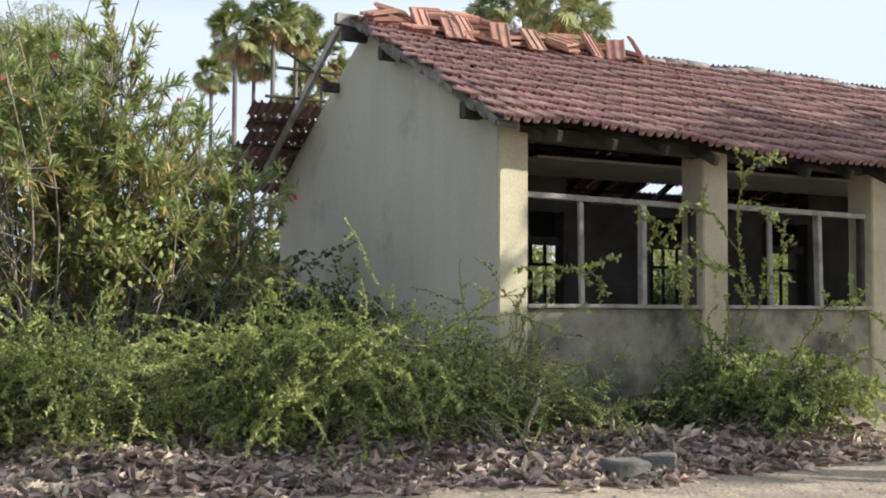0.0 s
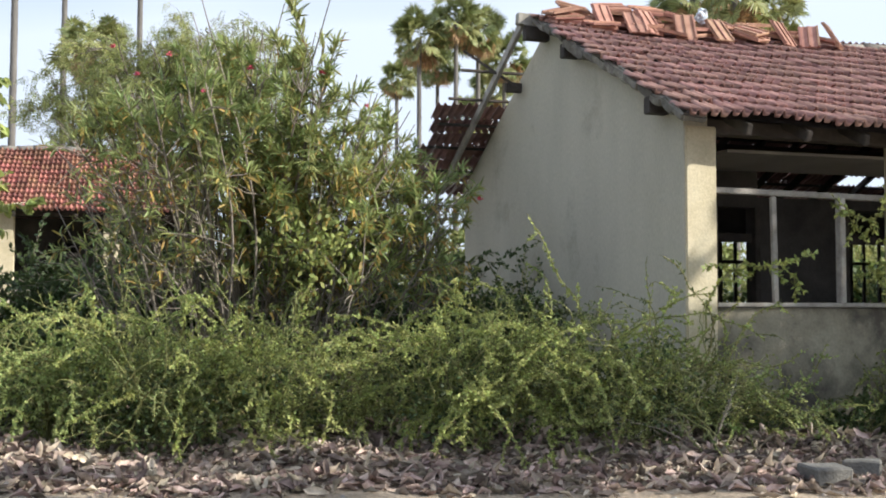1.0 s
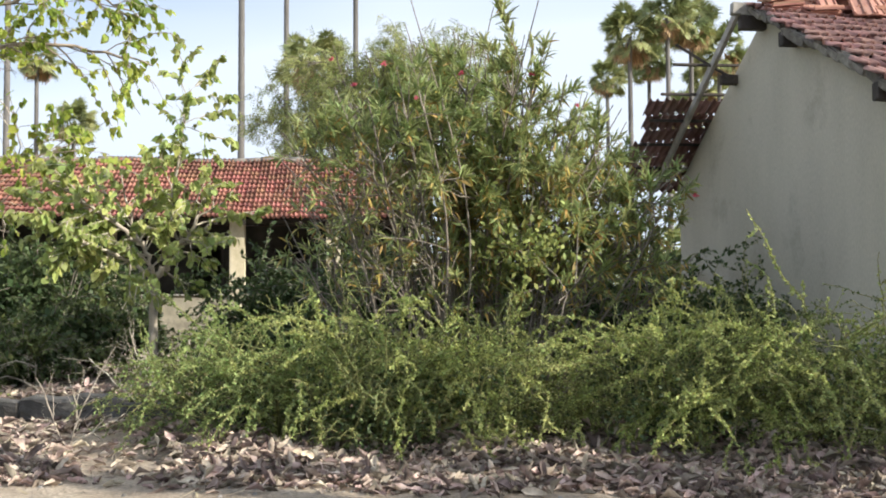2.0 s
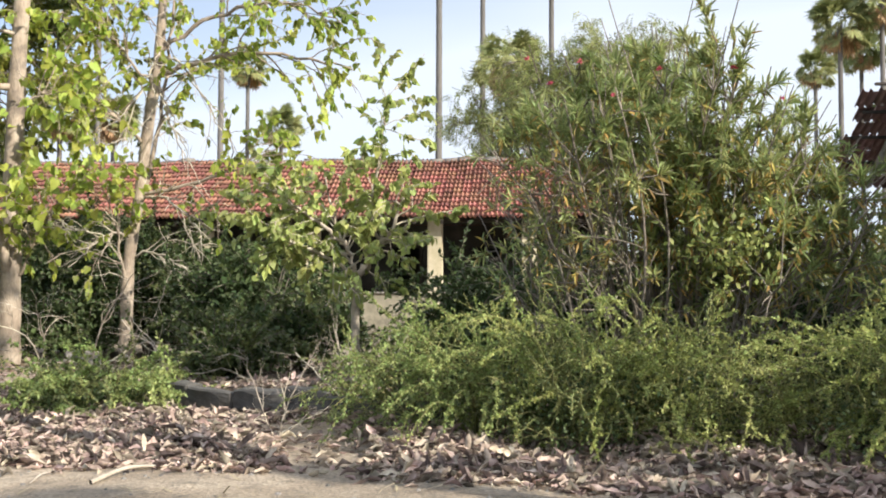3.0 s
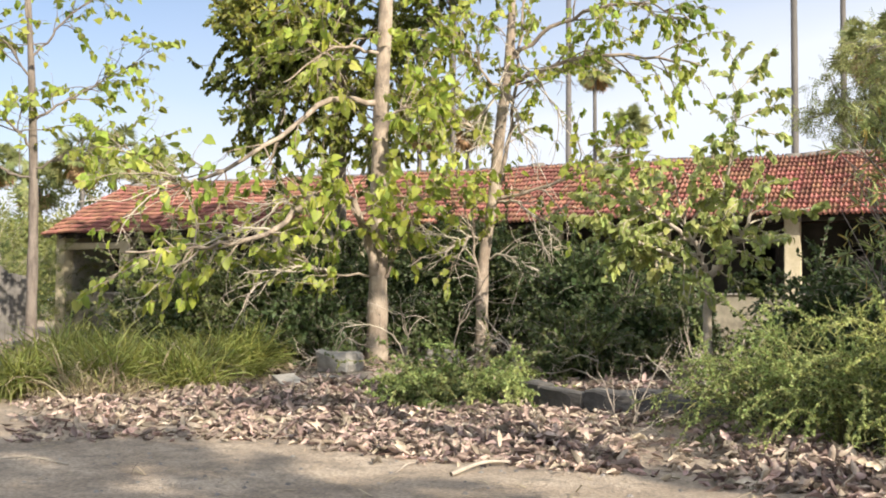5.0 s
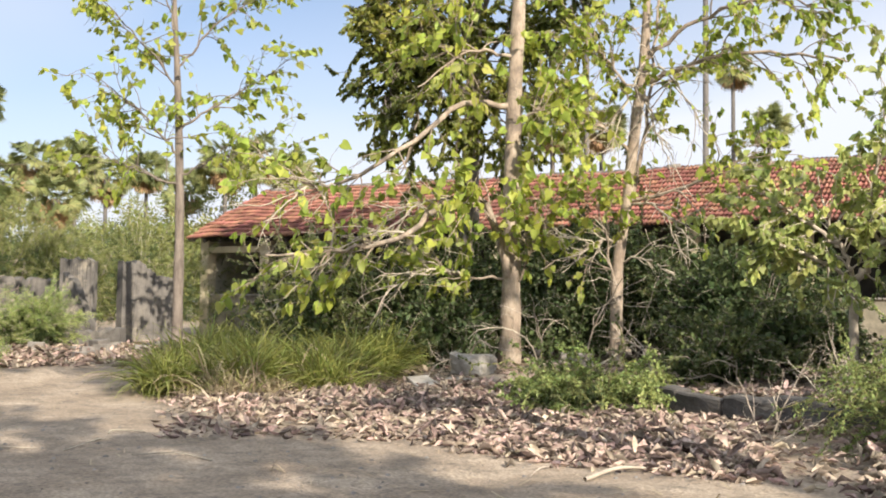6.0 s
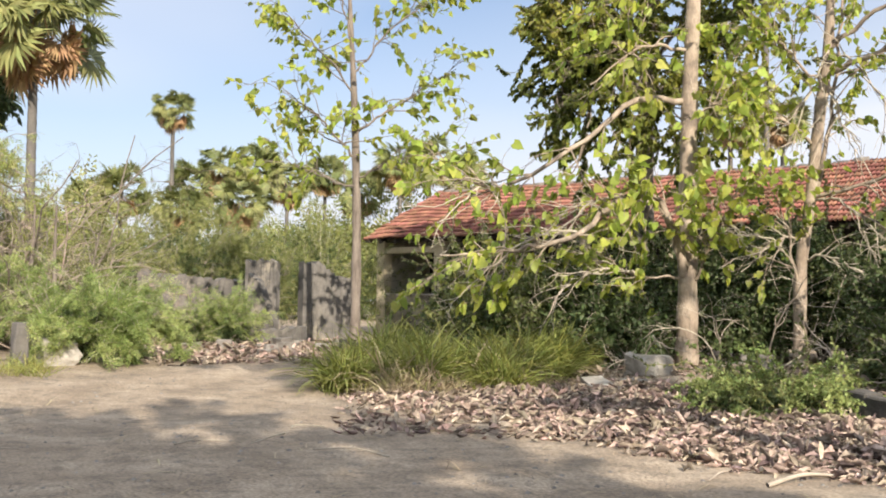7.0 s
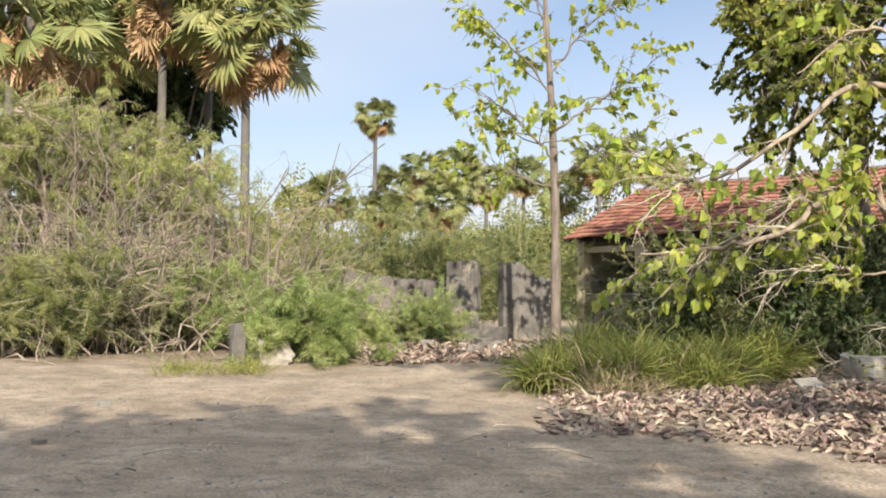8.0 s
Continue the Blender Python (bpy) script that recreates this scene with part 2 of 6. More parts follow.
def part(name, bm, mat, parent, label=""):
    """Links a bmesh as one mesh object under a thing or part."""
    me = bpy.data.meshes.new(name)
    bm.to_mesh(me)
    bm.free()
    me.materials.append(mat)
    ob = new(name, me)
    ob.parent = parent
    if label:
        ob["label"] = label
    return ob


def box_bm(lo, hi, bevel=0.0, wobble=0.0, bm=None, cuts=0):
    bm2 = bmesh.new()
    bmesh.ops.create_cube(bm2, size=1)
    lo, hi = Vector(lo), Vector(hi)
    for v in bm2.verts:
        v.co = Vector([lo[i] + (v.co[i] + 0.5) * (hi[i] - lo[i]) for i in range(3)])
    if cuts:
        bmesh.ops.subdivide_edges(bm2, edges=bm2.edges[:], cuts=cuts, use_grid_fill=True)
    if bevel:
        bmesh.ops.bevel(bm2, geom=bm2.edges[:] if not cuts else [e for e in bm2.edges if e.calc_face_angle(0) > 0.5], offset=bevel, segments=2, affect="EDGES")
    if wobble:
        for v in bm2.verts:
            v.co += wobble * noise.noise_vector(v.co * 1.7) + wobble * 0.5 * noise.noise_vector(v.co * 6)
    return bm2


def beam_bm(a, b, w, h, bevel=0.008):
    """A squared timber from a to b."""
    a, b = Vector(a), Vector(b)
    ln = (b - a).length
    bm = box_bm((-w / 2, -h / 2, 0), (w / 2, h / 2, ln), bevel)
    turn = (b - a).to_track_quat("Z", "Y").to_matrix().to_4x4()
    bm.transform(Matrix.Translation(a) @ turn)
    return bm


def tubes(lines, sides=5):
    """Verts and quads of tapered tubes along lines of (points, radii)."""
    vs, fs, k = [], [], 0
    ang = np.arange(sides) * 2 * np.pi / sides
    for pts, rad in lines:
        pts = np.asarray(pts, float)
        n = len(pts)
        tan = np.gradient(pts, axis=0)
        tan /= np.linalg.norm(tan, axis=1)[:, None] + 1e-9
        ref = np.array((0.31, 0.23, 0.92)) if abs(tan[0][2]) < 0.8 else np.array((0.95, 0.2, 0.1))
        a = np.cross(tan, ref)
        a /= np.linalg.norm(a, axis=1)[:, None] + 1e-9
        b = np.cross(tan, a)
        rad = np.broadcast_to(np.asarray(rad, float), (n,))
        ring = pts[:, None] + rad[:, None, None] * (np.cos(ang)[None, :, None] * a[:, None] + np.sin(ang)[None, :, None] * b[:, None])
        vs.append(ring.reshape(-1, 3))
        i = np.arange(n - 1)[:, None] * sides + np.arange(sides)[None]
        j = np.arange(n - 1)[:, None] * sides + (np.arange(sides)[None] + 1) % sides
        fs.append((np.stack([i, j, j + sides, i + sides], -1).reshape(-1, 4)) + k)
        k += n * sides
    return np.concatenate(vs), np.concatenate(fs)


def bend_line(a, way, length, n, wander, droop, r):
    """Points of a wandering twig from a."""
    way = np.asarray(way, float) / (np.linalg.norm(way) + 1e-9)
    pts = [np.asarray(a, float)]
    for _ in range(n):
        way = way + r.normal(0, wander, 3) + np.array((0, 0, -droop))
        way /= np.linalg.norm(way)
        pts.append(pts[-1] + way * length / n)
    return np.array(pts)


def smooth_line(ctrl, n=24):
    """A soft curve through the given places."""
    c = np.asarray(ctrl, float)
    c = np.vstack([2 * c[0] - c[1], c, 2 * c[-1] - c[-2]])
    out = []
    m = len(c) - 3
    for t in np.linspace(0, m - 1e-6, n):
        i = int(t)
        f = t - i
        p0, p1, p2, p3 = c[i:i + 4]
        out.append(0.5 * (2 * p1 + (p2 - p0) * f + (2 * p0 - 5 * p1 + 4 * p2 - p3) * f * f + (3 * p1 - p0 - 3 * p2 + p3) * f ** 3))
    return np.array(out)


# leaf shapes: x across, y along, z up; rows of points and quads or triangles
LANCE = (np.array([(0, 0, 0), (-0.075, 0.35, 0.02), (0, 0.35, -0.015), (0.075, 0.35, 0.02), (-0.06, 0.7, 0.0), (0, 0.7, -0.03), (0.06, 0.7, 0.0), (0, 1, -0.1)], float),
         [np.array([(1, 4, 5, 2), (2, 5, 6, 3)]), np.array([(0, 1, 2), (0, 2, 3), (4, 7, 5), (5, 7, 6)])])
OVAL = (np.array([(0, 0, 0), (-0.28, 0.45, 0.05), (0, 0.5, 0), (0.28, 0.45, 0.05), (0, 1, -0.06)], float), [np.array([(0, 1, 4, 2), (0, 2, 4, 3)])])
HEART = (np.array([(0, 0, 0), (-0.3, -0.1, 0.03), (-0.46, 0.25, 0.05), (-0.28, 0.65, 0.0), (0, 1.05, -0.16), (0.28, 0.65, 0.0), (0.46, 0.25, 0.05), (0.3, -0.1, 0.03), (0, 0.5, -0.03)], float),
         [np.array([(0, 8, 2, 1), (8, 4, 3, 2), (0, 7, 6, 8), (8, 6, 5, 4)])])
SPRIG = (np.array([(0, 0, 0)] + [p for i in range(4) for s in (-1, 1) for p in ((s * 0.02, 0.12 + 0.22 * i, 0), (s * (0.34 - 0.04 * i), 0.2 + 0.22 * i, 0.05), (s * 0.2, 0.3 + 0.22 * i, 0.03))], float),
         [np.array([(1 + 3 * k, 2 + 3 * k, 3 + 3 * k) for k in range(8)])])
BLADE = (np.array([(-0.018, 0, 0), (0.018, 0, 0), (-0.016, 0.4, 0.06), (0.016, 0.4, 0.06), (-0.01, 0.75, 0.0), (0.01, 0.75, 0.0), (0, 1, -0.14)], float),
         [np.array([(0, 1, 3, 2), (2, 3, 5, 4)]), np.array([(4, 5, 6)])])
CURL = (np.array([(0, 0, 0.06), (-0.17, 0.25, 0.14), (0, 0.3, -0.03), (0.15, 0.25, 0.17), (-0.2, 0.65, 0.2), (0.0, 0.65, 0.0), (0.17, 0.6, 0.08), (0.06, 1, 0.22)], float),
        [np.array([(1, 4, 5, 2), (2, 5, 6, 3)]), np.array([(0, 1, 2), (0, 2, 3), (4, 7, 5), (5, 7, 6)])])


TACO = (np.array([(0, 0, 0.02), (-0.1, 0.3, 0.24), (0.02, 0.35, -0.02), (0.16, 0.28, 0.16), (-0.04, 0.7, 0.3), (0.05, 0.7, 0.05), (0.2, 0.62, 0.26), (0.0, 0.95, 0.1)], float),
        [np.array([(1, 4, 5, 2), (2, 5, 6, 3)]), np.array([(0, 1, 2), (0, 2, 3), (4, 7, 5), (5, 7, 6)])])
def crumpled_leaf(seed):
    """A dry leaf, three strips wide, curled along its length and torn."""
    r = np.random.default_rng(seed)
    wide = np.array((0.04, 0.17, 0.22, 0.15, 0.03)) * r.uniform(0.75, 1.2, 5)
    curl, bow = r.uniform(0.7, 1.5), r.uniform(-0.5, 0.7)
    vs = [(c * wide[k] * (0.55 + 0.3 * r.random()), k / 4 + r.normal(0, 0.03), abs(c) * wide[k] * curl + bow * (k / 4 - 0.5) ** 2 + r.normal(0, 0.035)) for k in range(5) for c in (-1, 0, 1)]
    return np.array(vs, float), [np.array([(3 * k + c, 3 * k + c + 1, 3 * k + c + 4, 3 * k + c + 3) for k in range(4) for c in (0, 1)])]


ARCH = (np.array([(-0.014, 0, 0), (0.014, 0, 0), (-0.013, 0.35, 0.02), (0.013, 0.35, 0.02), (-0.011, 0.65, -0.07), (0.011, 0.65, -0.07), (-0.006, 0.86, -0.24), (0.006, 0.86, -0.24), (0, 0.97, -0.46)], float),
        [np.array([(0, 1, 3, 2), (2, 3, 5, 4), (4, 5, 7, 6)]), np.array([(6, 7, 8)])])


def fan_leaf(n=22, seed=1):
    """A stiff fan of pleated blades on a stalk along y."""
    r = np.random.default_rng(seed)
    vs, fq = [], []
    def add(p):
        vs.append(p)
        return len(vs) - 1
    s = [add(p) for p in ((-0.02, -0.9, 0.0), (0.02, -0.9, 0.0), (-0.014, 0, 0), (0.014, 0, 0))]
    fq.append((s[0], s[1], s[3], s[2]))
    for i in range(n):
        a = radians(-125 + 250 * i / (n - 1) + r.uniform(-2, 2))
        ln = r.uniform(0.82, 1.0) * (1 - 0.12 * abs(a) / 2.2)
        w = 0.05
        d = np.array((math.sin(a), math.cos(a), 0))
        c = np.array((math.cos(a), -math.sin(a), 0))
        up = 0.02 if i % 2 else -0.02
        k = [add(tuple(d * 0.05)), add(tuple(d * 0.55 * ln - c * w + np.array((0, 0, up)))), add(tuple(d * ln + np.array((0, 0, -0.16 * r.uniform(0.3, 1.6))))), add(tuple(d * 0.55 * ln + c * w + np.array((0, 0, -up))))]
        fq.append((k[0], k[1], k[2], k[3]))
    return np.array(vs, float), [np.array(fq)]


def unit(v):
    return v / (np.linalg.norm(v, axis=-1, keepdims=True) + 1e-9)


def scatter(shape, pos, way, up, size):
    """Many copies of a leaf shape in one mesh: at pos, growing along way, faced to up, of that size (number, or one for each)."""
    tv, tf = shape
    pos, way = np.asarray(pos, float), unit(np.asarray(way, float))
    side = unit(np.cross(way, np.asarray(up, float)))
    nor = np.cross(side, way)
    size = np.broadcast_to(np.asarray(size, float), (len(pos),))[:, None, None]
    v = pos[:, None] + size * (tv[None, :, 0:1] * side[:, None] + tv[None, :, 1:2] * way[:, None] + tv[None, :, 2:3] * nor[:, None])
    k = np.arange(len(pos))[:, None, None] * len(tv)
    return v.reshape(-1, 3), [(f[None] + k).reshape(-1, f.shape[1]) for f in tf]


def along(lines, n, r, start=0.2):
    """n random places on lines, with the direction there."""
    segs_a = np.concatenate([l[0][:-1] for l in lines])
    segs_b = np.concatenate([l[0][1:] for l in lines])
    w = np.linalg.norm(segs_b - segs_a, axis=1)
    frac = np.concatenate([np.linspace(0, 1, len(l[0]) - 1) for l in lines])
    w = w * (frac >= start)
    i = r.choice(len(w), n, p=w / w.sum())
    t = r.random(n)[:, None]
    return segs_a[i] * (1 - t) + segs_b[i] * t, unit(segs_b[i] - segs_a[i])


def empty(name, m, label="", category="", group="", kind=""):
    ob = new(name)
    ob.empty_display_size = 0.2
    ob.matrix_world = m
    return tagged(ob, label, category, group, kind)


def join(geos):
    vs, fs, k = [], {}, 0
    for v, f in geos:
        for q in f:
            fs.setdefault(q.shape[1], []).append(q + k)
        vs.append(v)
        k += len(v)
    return np.concatenate(vs), [np.concatenate(q) for q in fs.values()]


# ---- ground ----
def ground_height(x, y):
    """Flat by the road; behind the low kerb, and further off, a hand or two higher."""
    r = np.hypot(x, y)
    soft = 0.35 + 4.0 * np.clip((-12.6 - x) / 2.0, 0, 1) + 5.0 * np.clip((x + 5.2) / 2.0, 0, 1)
    a = np.clip((y - 8.45) / soft, 0, 1)
    b = np.clip((r - 11.5) / 6.0, 0, 1)
    a, b = a * a * (3 - 2 * a), b * b * (3 - 2 * b)
    s = np.where(x < -4, np.maximum(a * np.clip((-x - 4) / 2, 0, 1), b), np.clip((r - 13) / 6.0, 0, 1))
    bumps = 0.02 * np.sin(x * 0.9 + 1.3) * np.cos(y * 0.7) + 0.012 * np.sin(x * 2.7 + y * 1.9)
    return 0.22 * s + bumps * np.clip(r / 6, 0, 1)


def on_ground(p, dz=0.0):
    p = np.array(p, float)
    p[..., 2] = ground_height(p[..., 0], p[..., 1]) + dz
    return p


def build_ground():
    radii = np.concatenate([np.linspace(0, 30, 121), np.geomspace(31, 2500, 40)])
    n = 240
    a = np.arange(n) * 2 * np.pi / n
    x, y = radii[:, None] * np.sin(a), radii[:, None] * np.cos(a)
    z = ground_height(x, y)
    v = np.stack([x, y, z], -1).reshape(-1, 3)
    i = np.arange(len(radii) - 1)[:, None] * n + np.arange(n)[None]
    j = np.arange(len(radii) - 1)[:, None] * n + (np.arange(n)[None] + 1) % n
    f = np.stack([i, i + n, j + n, j], -1).reshape(-1, 4)
    ob = mesh_object("ground", v, f, DIRT, smooth=True)
    tagged(ob, "pale dusty trodden earth with scattered straw bits", "ground", kind="structure")


build_ground()


def front_line(s):
    """The edge of the leaf litter towards the road, s from 0 (beside the near house) to 1 (by the grass)."""
    pts = np.array([(3.6, 9.0), (1.3, 7.3), (-2.0, 6.6), (-4.6, 6.0), (-7.6, 5.0), (-12.4, 4.2)])
    t = np.asarray(s) * (len(pts) - 1)
    i = np.clip(t.astype(int), 0, len(pts) - 2)
    f = (t - i)[..., None]
    return pts[i] * (1 - f) + pts[i + 1] * f


def build_litter():
    r = np.random.default_rng(11)
    gs = []
    for n, size, shape in ((8500, (0.07, 0.18), crumpled_leaf(1)), (8500, (0.07, 0.18), crumpled_leaf(2)), (8500, (0.07, 0.17), crumpled_leaf(3)), (7000, (0.06, 0.17), crumpled_leaf(4)), (4000, (0.06, 0.16), CURL), (4000, (0.1, 0.2), LANCE)):
        s = r.random(n) ** 0.9
        depth = r.beta(1.05, 1.6, n) * np.interp(s, [0, 0.2, 0.5, 0.75, 1], [1.3, 2.4, 3.6, 4.6, 4.2])
        p2 = front_line(s) + depth[:, None] * np.array((0.12, 0.99)) + r.normal(0, 0.13, (n, 2))
        heap = np.clip(depth / 0.8, 0, 1) * 0.12 * r.random(n) * (0.6 + 0.5 * np.sin(p2[:, 0] * 2.1 + p2[:, 1] * 3.3))
        pos = np.column_stack([p2, ground_height(p2[:, 0], p2[:, 1]) + 0.005 + np.abs(heap)])
        way = np.column_stack([r.normal(0, 1, (n, 2)), r.normal(0.0, 0.28, n)])
        up = np.column_stack([r.normal(0, 0.65, (n, 2)), np.ones(n)])
        rad, turn = np.hypot(pos[:, 0], pos[:, 1]), np.degrees(np.arctan2(-pos[:, 0], pos[:, 1]))
        keep = ~((np.abs(turn - 38.4 - 0.5 * np.sin(rad * 2)) < 2.7) & (rad < 10.6) & (r.random(n) < 0.92))     # a trodden gap
        gs.append(scatter(shape, pos[keep], way[keep], up[keep], r.uniform(*size, n)[keep]))
    # under the shrubs and trees behind
    n = 9000
    az, rr = r.uniform(8, 72, n), r.uniform(9.5, 19, n)
    clear = (np.abs(az - 38.4) > 2.7) | (rr > 10.8)
    az, rr = az[clear], rr[clear]
    n = len(az)
    pos = on_ground(np.column_stack([-rr * np.sin(np.radians(az)), rr * np.cos(np.radians(az)), 0 * rr]), 0.01)
    gs.append(scatter(CURL, pos, np.column_stack([r.normal(0, 1, (n, 2)), r.normal(0, 0.3, n)]), np.column_stack([r.normal(0, 0.5, (n, 2)), np.ones(n)]), r.uniform(0.07, 0.16, n)))
    n = 2200
    az, rr = r.uniform(68, 82, n), r.uniform(16.5, 26, n)
    pos = on_ground(np.column_stack([-rr * np.sin(np.radians(az)), rr * np.cos(np.radians(az)), 0 * rr]), 0.01)
    gs.append(scatter(TACO, pos, np.column_stack([r.normal(0, 1, (n, 2)), r.normal(0, 0.3, n)]), np.column_stack([r.normal(0, 0.5, (n, 2)), np.ones(n)]), r.uniform(0.1, 0.24, n)))
    v, f = join(gs)
    tagged(mesh_object("leaf_litter", v, f, LITTER, smooth=True), "deep litter of curled dry brown leaves along the road edge", "dry leaves", kind="stuff")
    # stray leaves, straw and chips on the open earth
    n = 1500
    az, rr = r.uniform(-30, 110, n), 3.6 + 17 * r.random(n) ** 1.6
    pos = on_ground(np.column_stack([-rr * np.sin(np.radians(az)), rr * np.cos(np.radians(az)), 0 * rr]), 0.006)
    way = np.column_stack([r.normal(0, 1, (n, 2)), r.normal(0, 0.04, n)])
    v, f = scatter(BLADE, pos, way, np.tile((0, 0, 1.0), (n, 1)), r.uniform(0.08, 0.4, n))
    tagged(mesh_object("straw_bits", v, f, STRAW), "scattered bits of straw on the dusty earth", "straw", kind="stuff")
    n = 34000
    az, rr = r.uniform(-30, 110, n), 3.6 + 12 * r.random(n) ** 1.2
    pos = on_ground(np.column_stack([-rr * np.sin(np.radians(az)), rr * np.cos(np.radians(az)), 0 * rr]), 0.006)
    clump = np.sin(pos[:, 0] * 1.1 + 2) * np.cos(pos[:, 1] * 1.7) + r.normal(0, 0.6, n) > 0
    pos = pos[clump]
    n = len(pos)
    way = np.column_stack([r.normal(0, 1, (n, 2)), r.normal(0, 0.08, n)])
    v, f = scatter(BLADE, pos, way, np.tile((0, 0, 1.0), (n, 1)), r.uniform(0.04, 0.17, n))
    tagged(mesh_object("twig_bits", v, f, BARK_DK), "dark needles and twig bits trodden into the earth", "twig litter", kind="stuff")
    n = 2600
    az, rr = r.uniform(-30, 110, n), 4 + 20 * r.random(n) ** 1.5
    pos = on_ground(np.column_stack([-rr * np.sin(np.radians(az)), rr * np.cos(np.radians(az)), 0 * rr]), 0.0)
    peb = (np.array([(-0.5, -0.4, 0), (0.5, -0.45, 0), (0.45, 0.5, 0), (-0.45, 0.4, 0), (-0.25, -0.2, 0.35), (0.25, -0.2, 0.4), (0.2, 0.25, 0.33), (-0.2, 0.2, 0.38)], float),
           [np.array([(4, 5, 6, 7), (0, 1, 5, 4), (1, 2, 6, 5), (2, 3, 7, 6), (3, 0, 4, 7)])])
    v, f = scatter(peb, pos, np.column_stack([r.normal(0, 1, (n, 2)), 0 * rr]), np.tile((0, 0, 1.0), (n, 1)), r.uniform(0.01, 0.04, n))
    tagged(mesh_object("pebbles", v, f, STONE), "small pebbles and clods strewn on the earth", "pebbles", kind="stuff")


build_litter()


# ---- the tiled houses ----
RISE = 0.519          # roof slope
WIDE = 6.4            # gable width
TILE_W, TILE_L = 0.21, 0.32
PROFILE = np.array([(0.0, 0.012), (0.01, 0.046), (0.028, 0.048), (0.042, 0.004), (0.09, 0.0), (0.104, 0.044), (0.122, 0.044), (0.136, 0.002), (0.188, 0.0), (0.214, 0.036)])


def tile_shape():
    """An interlocking clay tile: two ribs, an upturned edge, a lip at its lower end; y runs up the slope."""
    n = len(PROFILE)
    v = [(x, 0.028, z - 0.02) for x, z in PROFILE] + [(x, 0.0, z + 0.016) for x, z in PROFILE] + [(x, TILE_L * 1.1, z - 0.016) for x, z in PROFILE]
    f = [(i, i + 1, n + i + 1, n + i) for i in range(n - 1)] + [(n + i, n + i + 1, 2 * n + i + 1, 2 * n + i) for i in range(n - 1)]
    return np.array(v, float), [np.array(f)]


TILE = tile_shape()


def slope_point(u, v, sag):
    """Top of the front slope at u along the house and v in from the front wall."""
    return 3.05 + (RISE - 0.0375) * v - sag * min(max(u, 0), 6.0) * (1 - v / 3.6) + 0.02 * math.sin(u * 1.7 + v) + 0.012 * math.sin(u * 5.1 + v * 3)


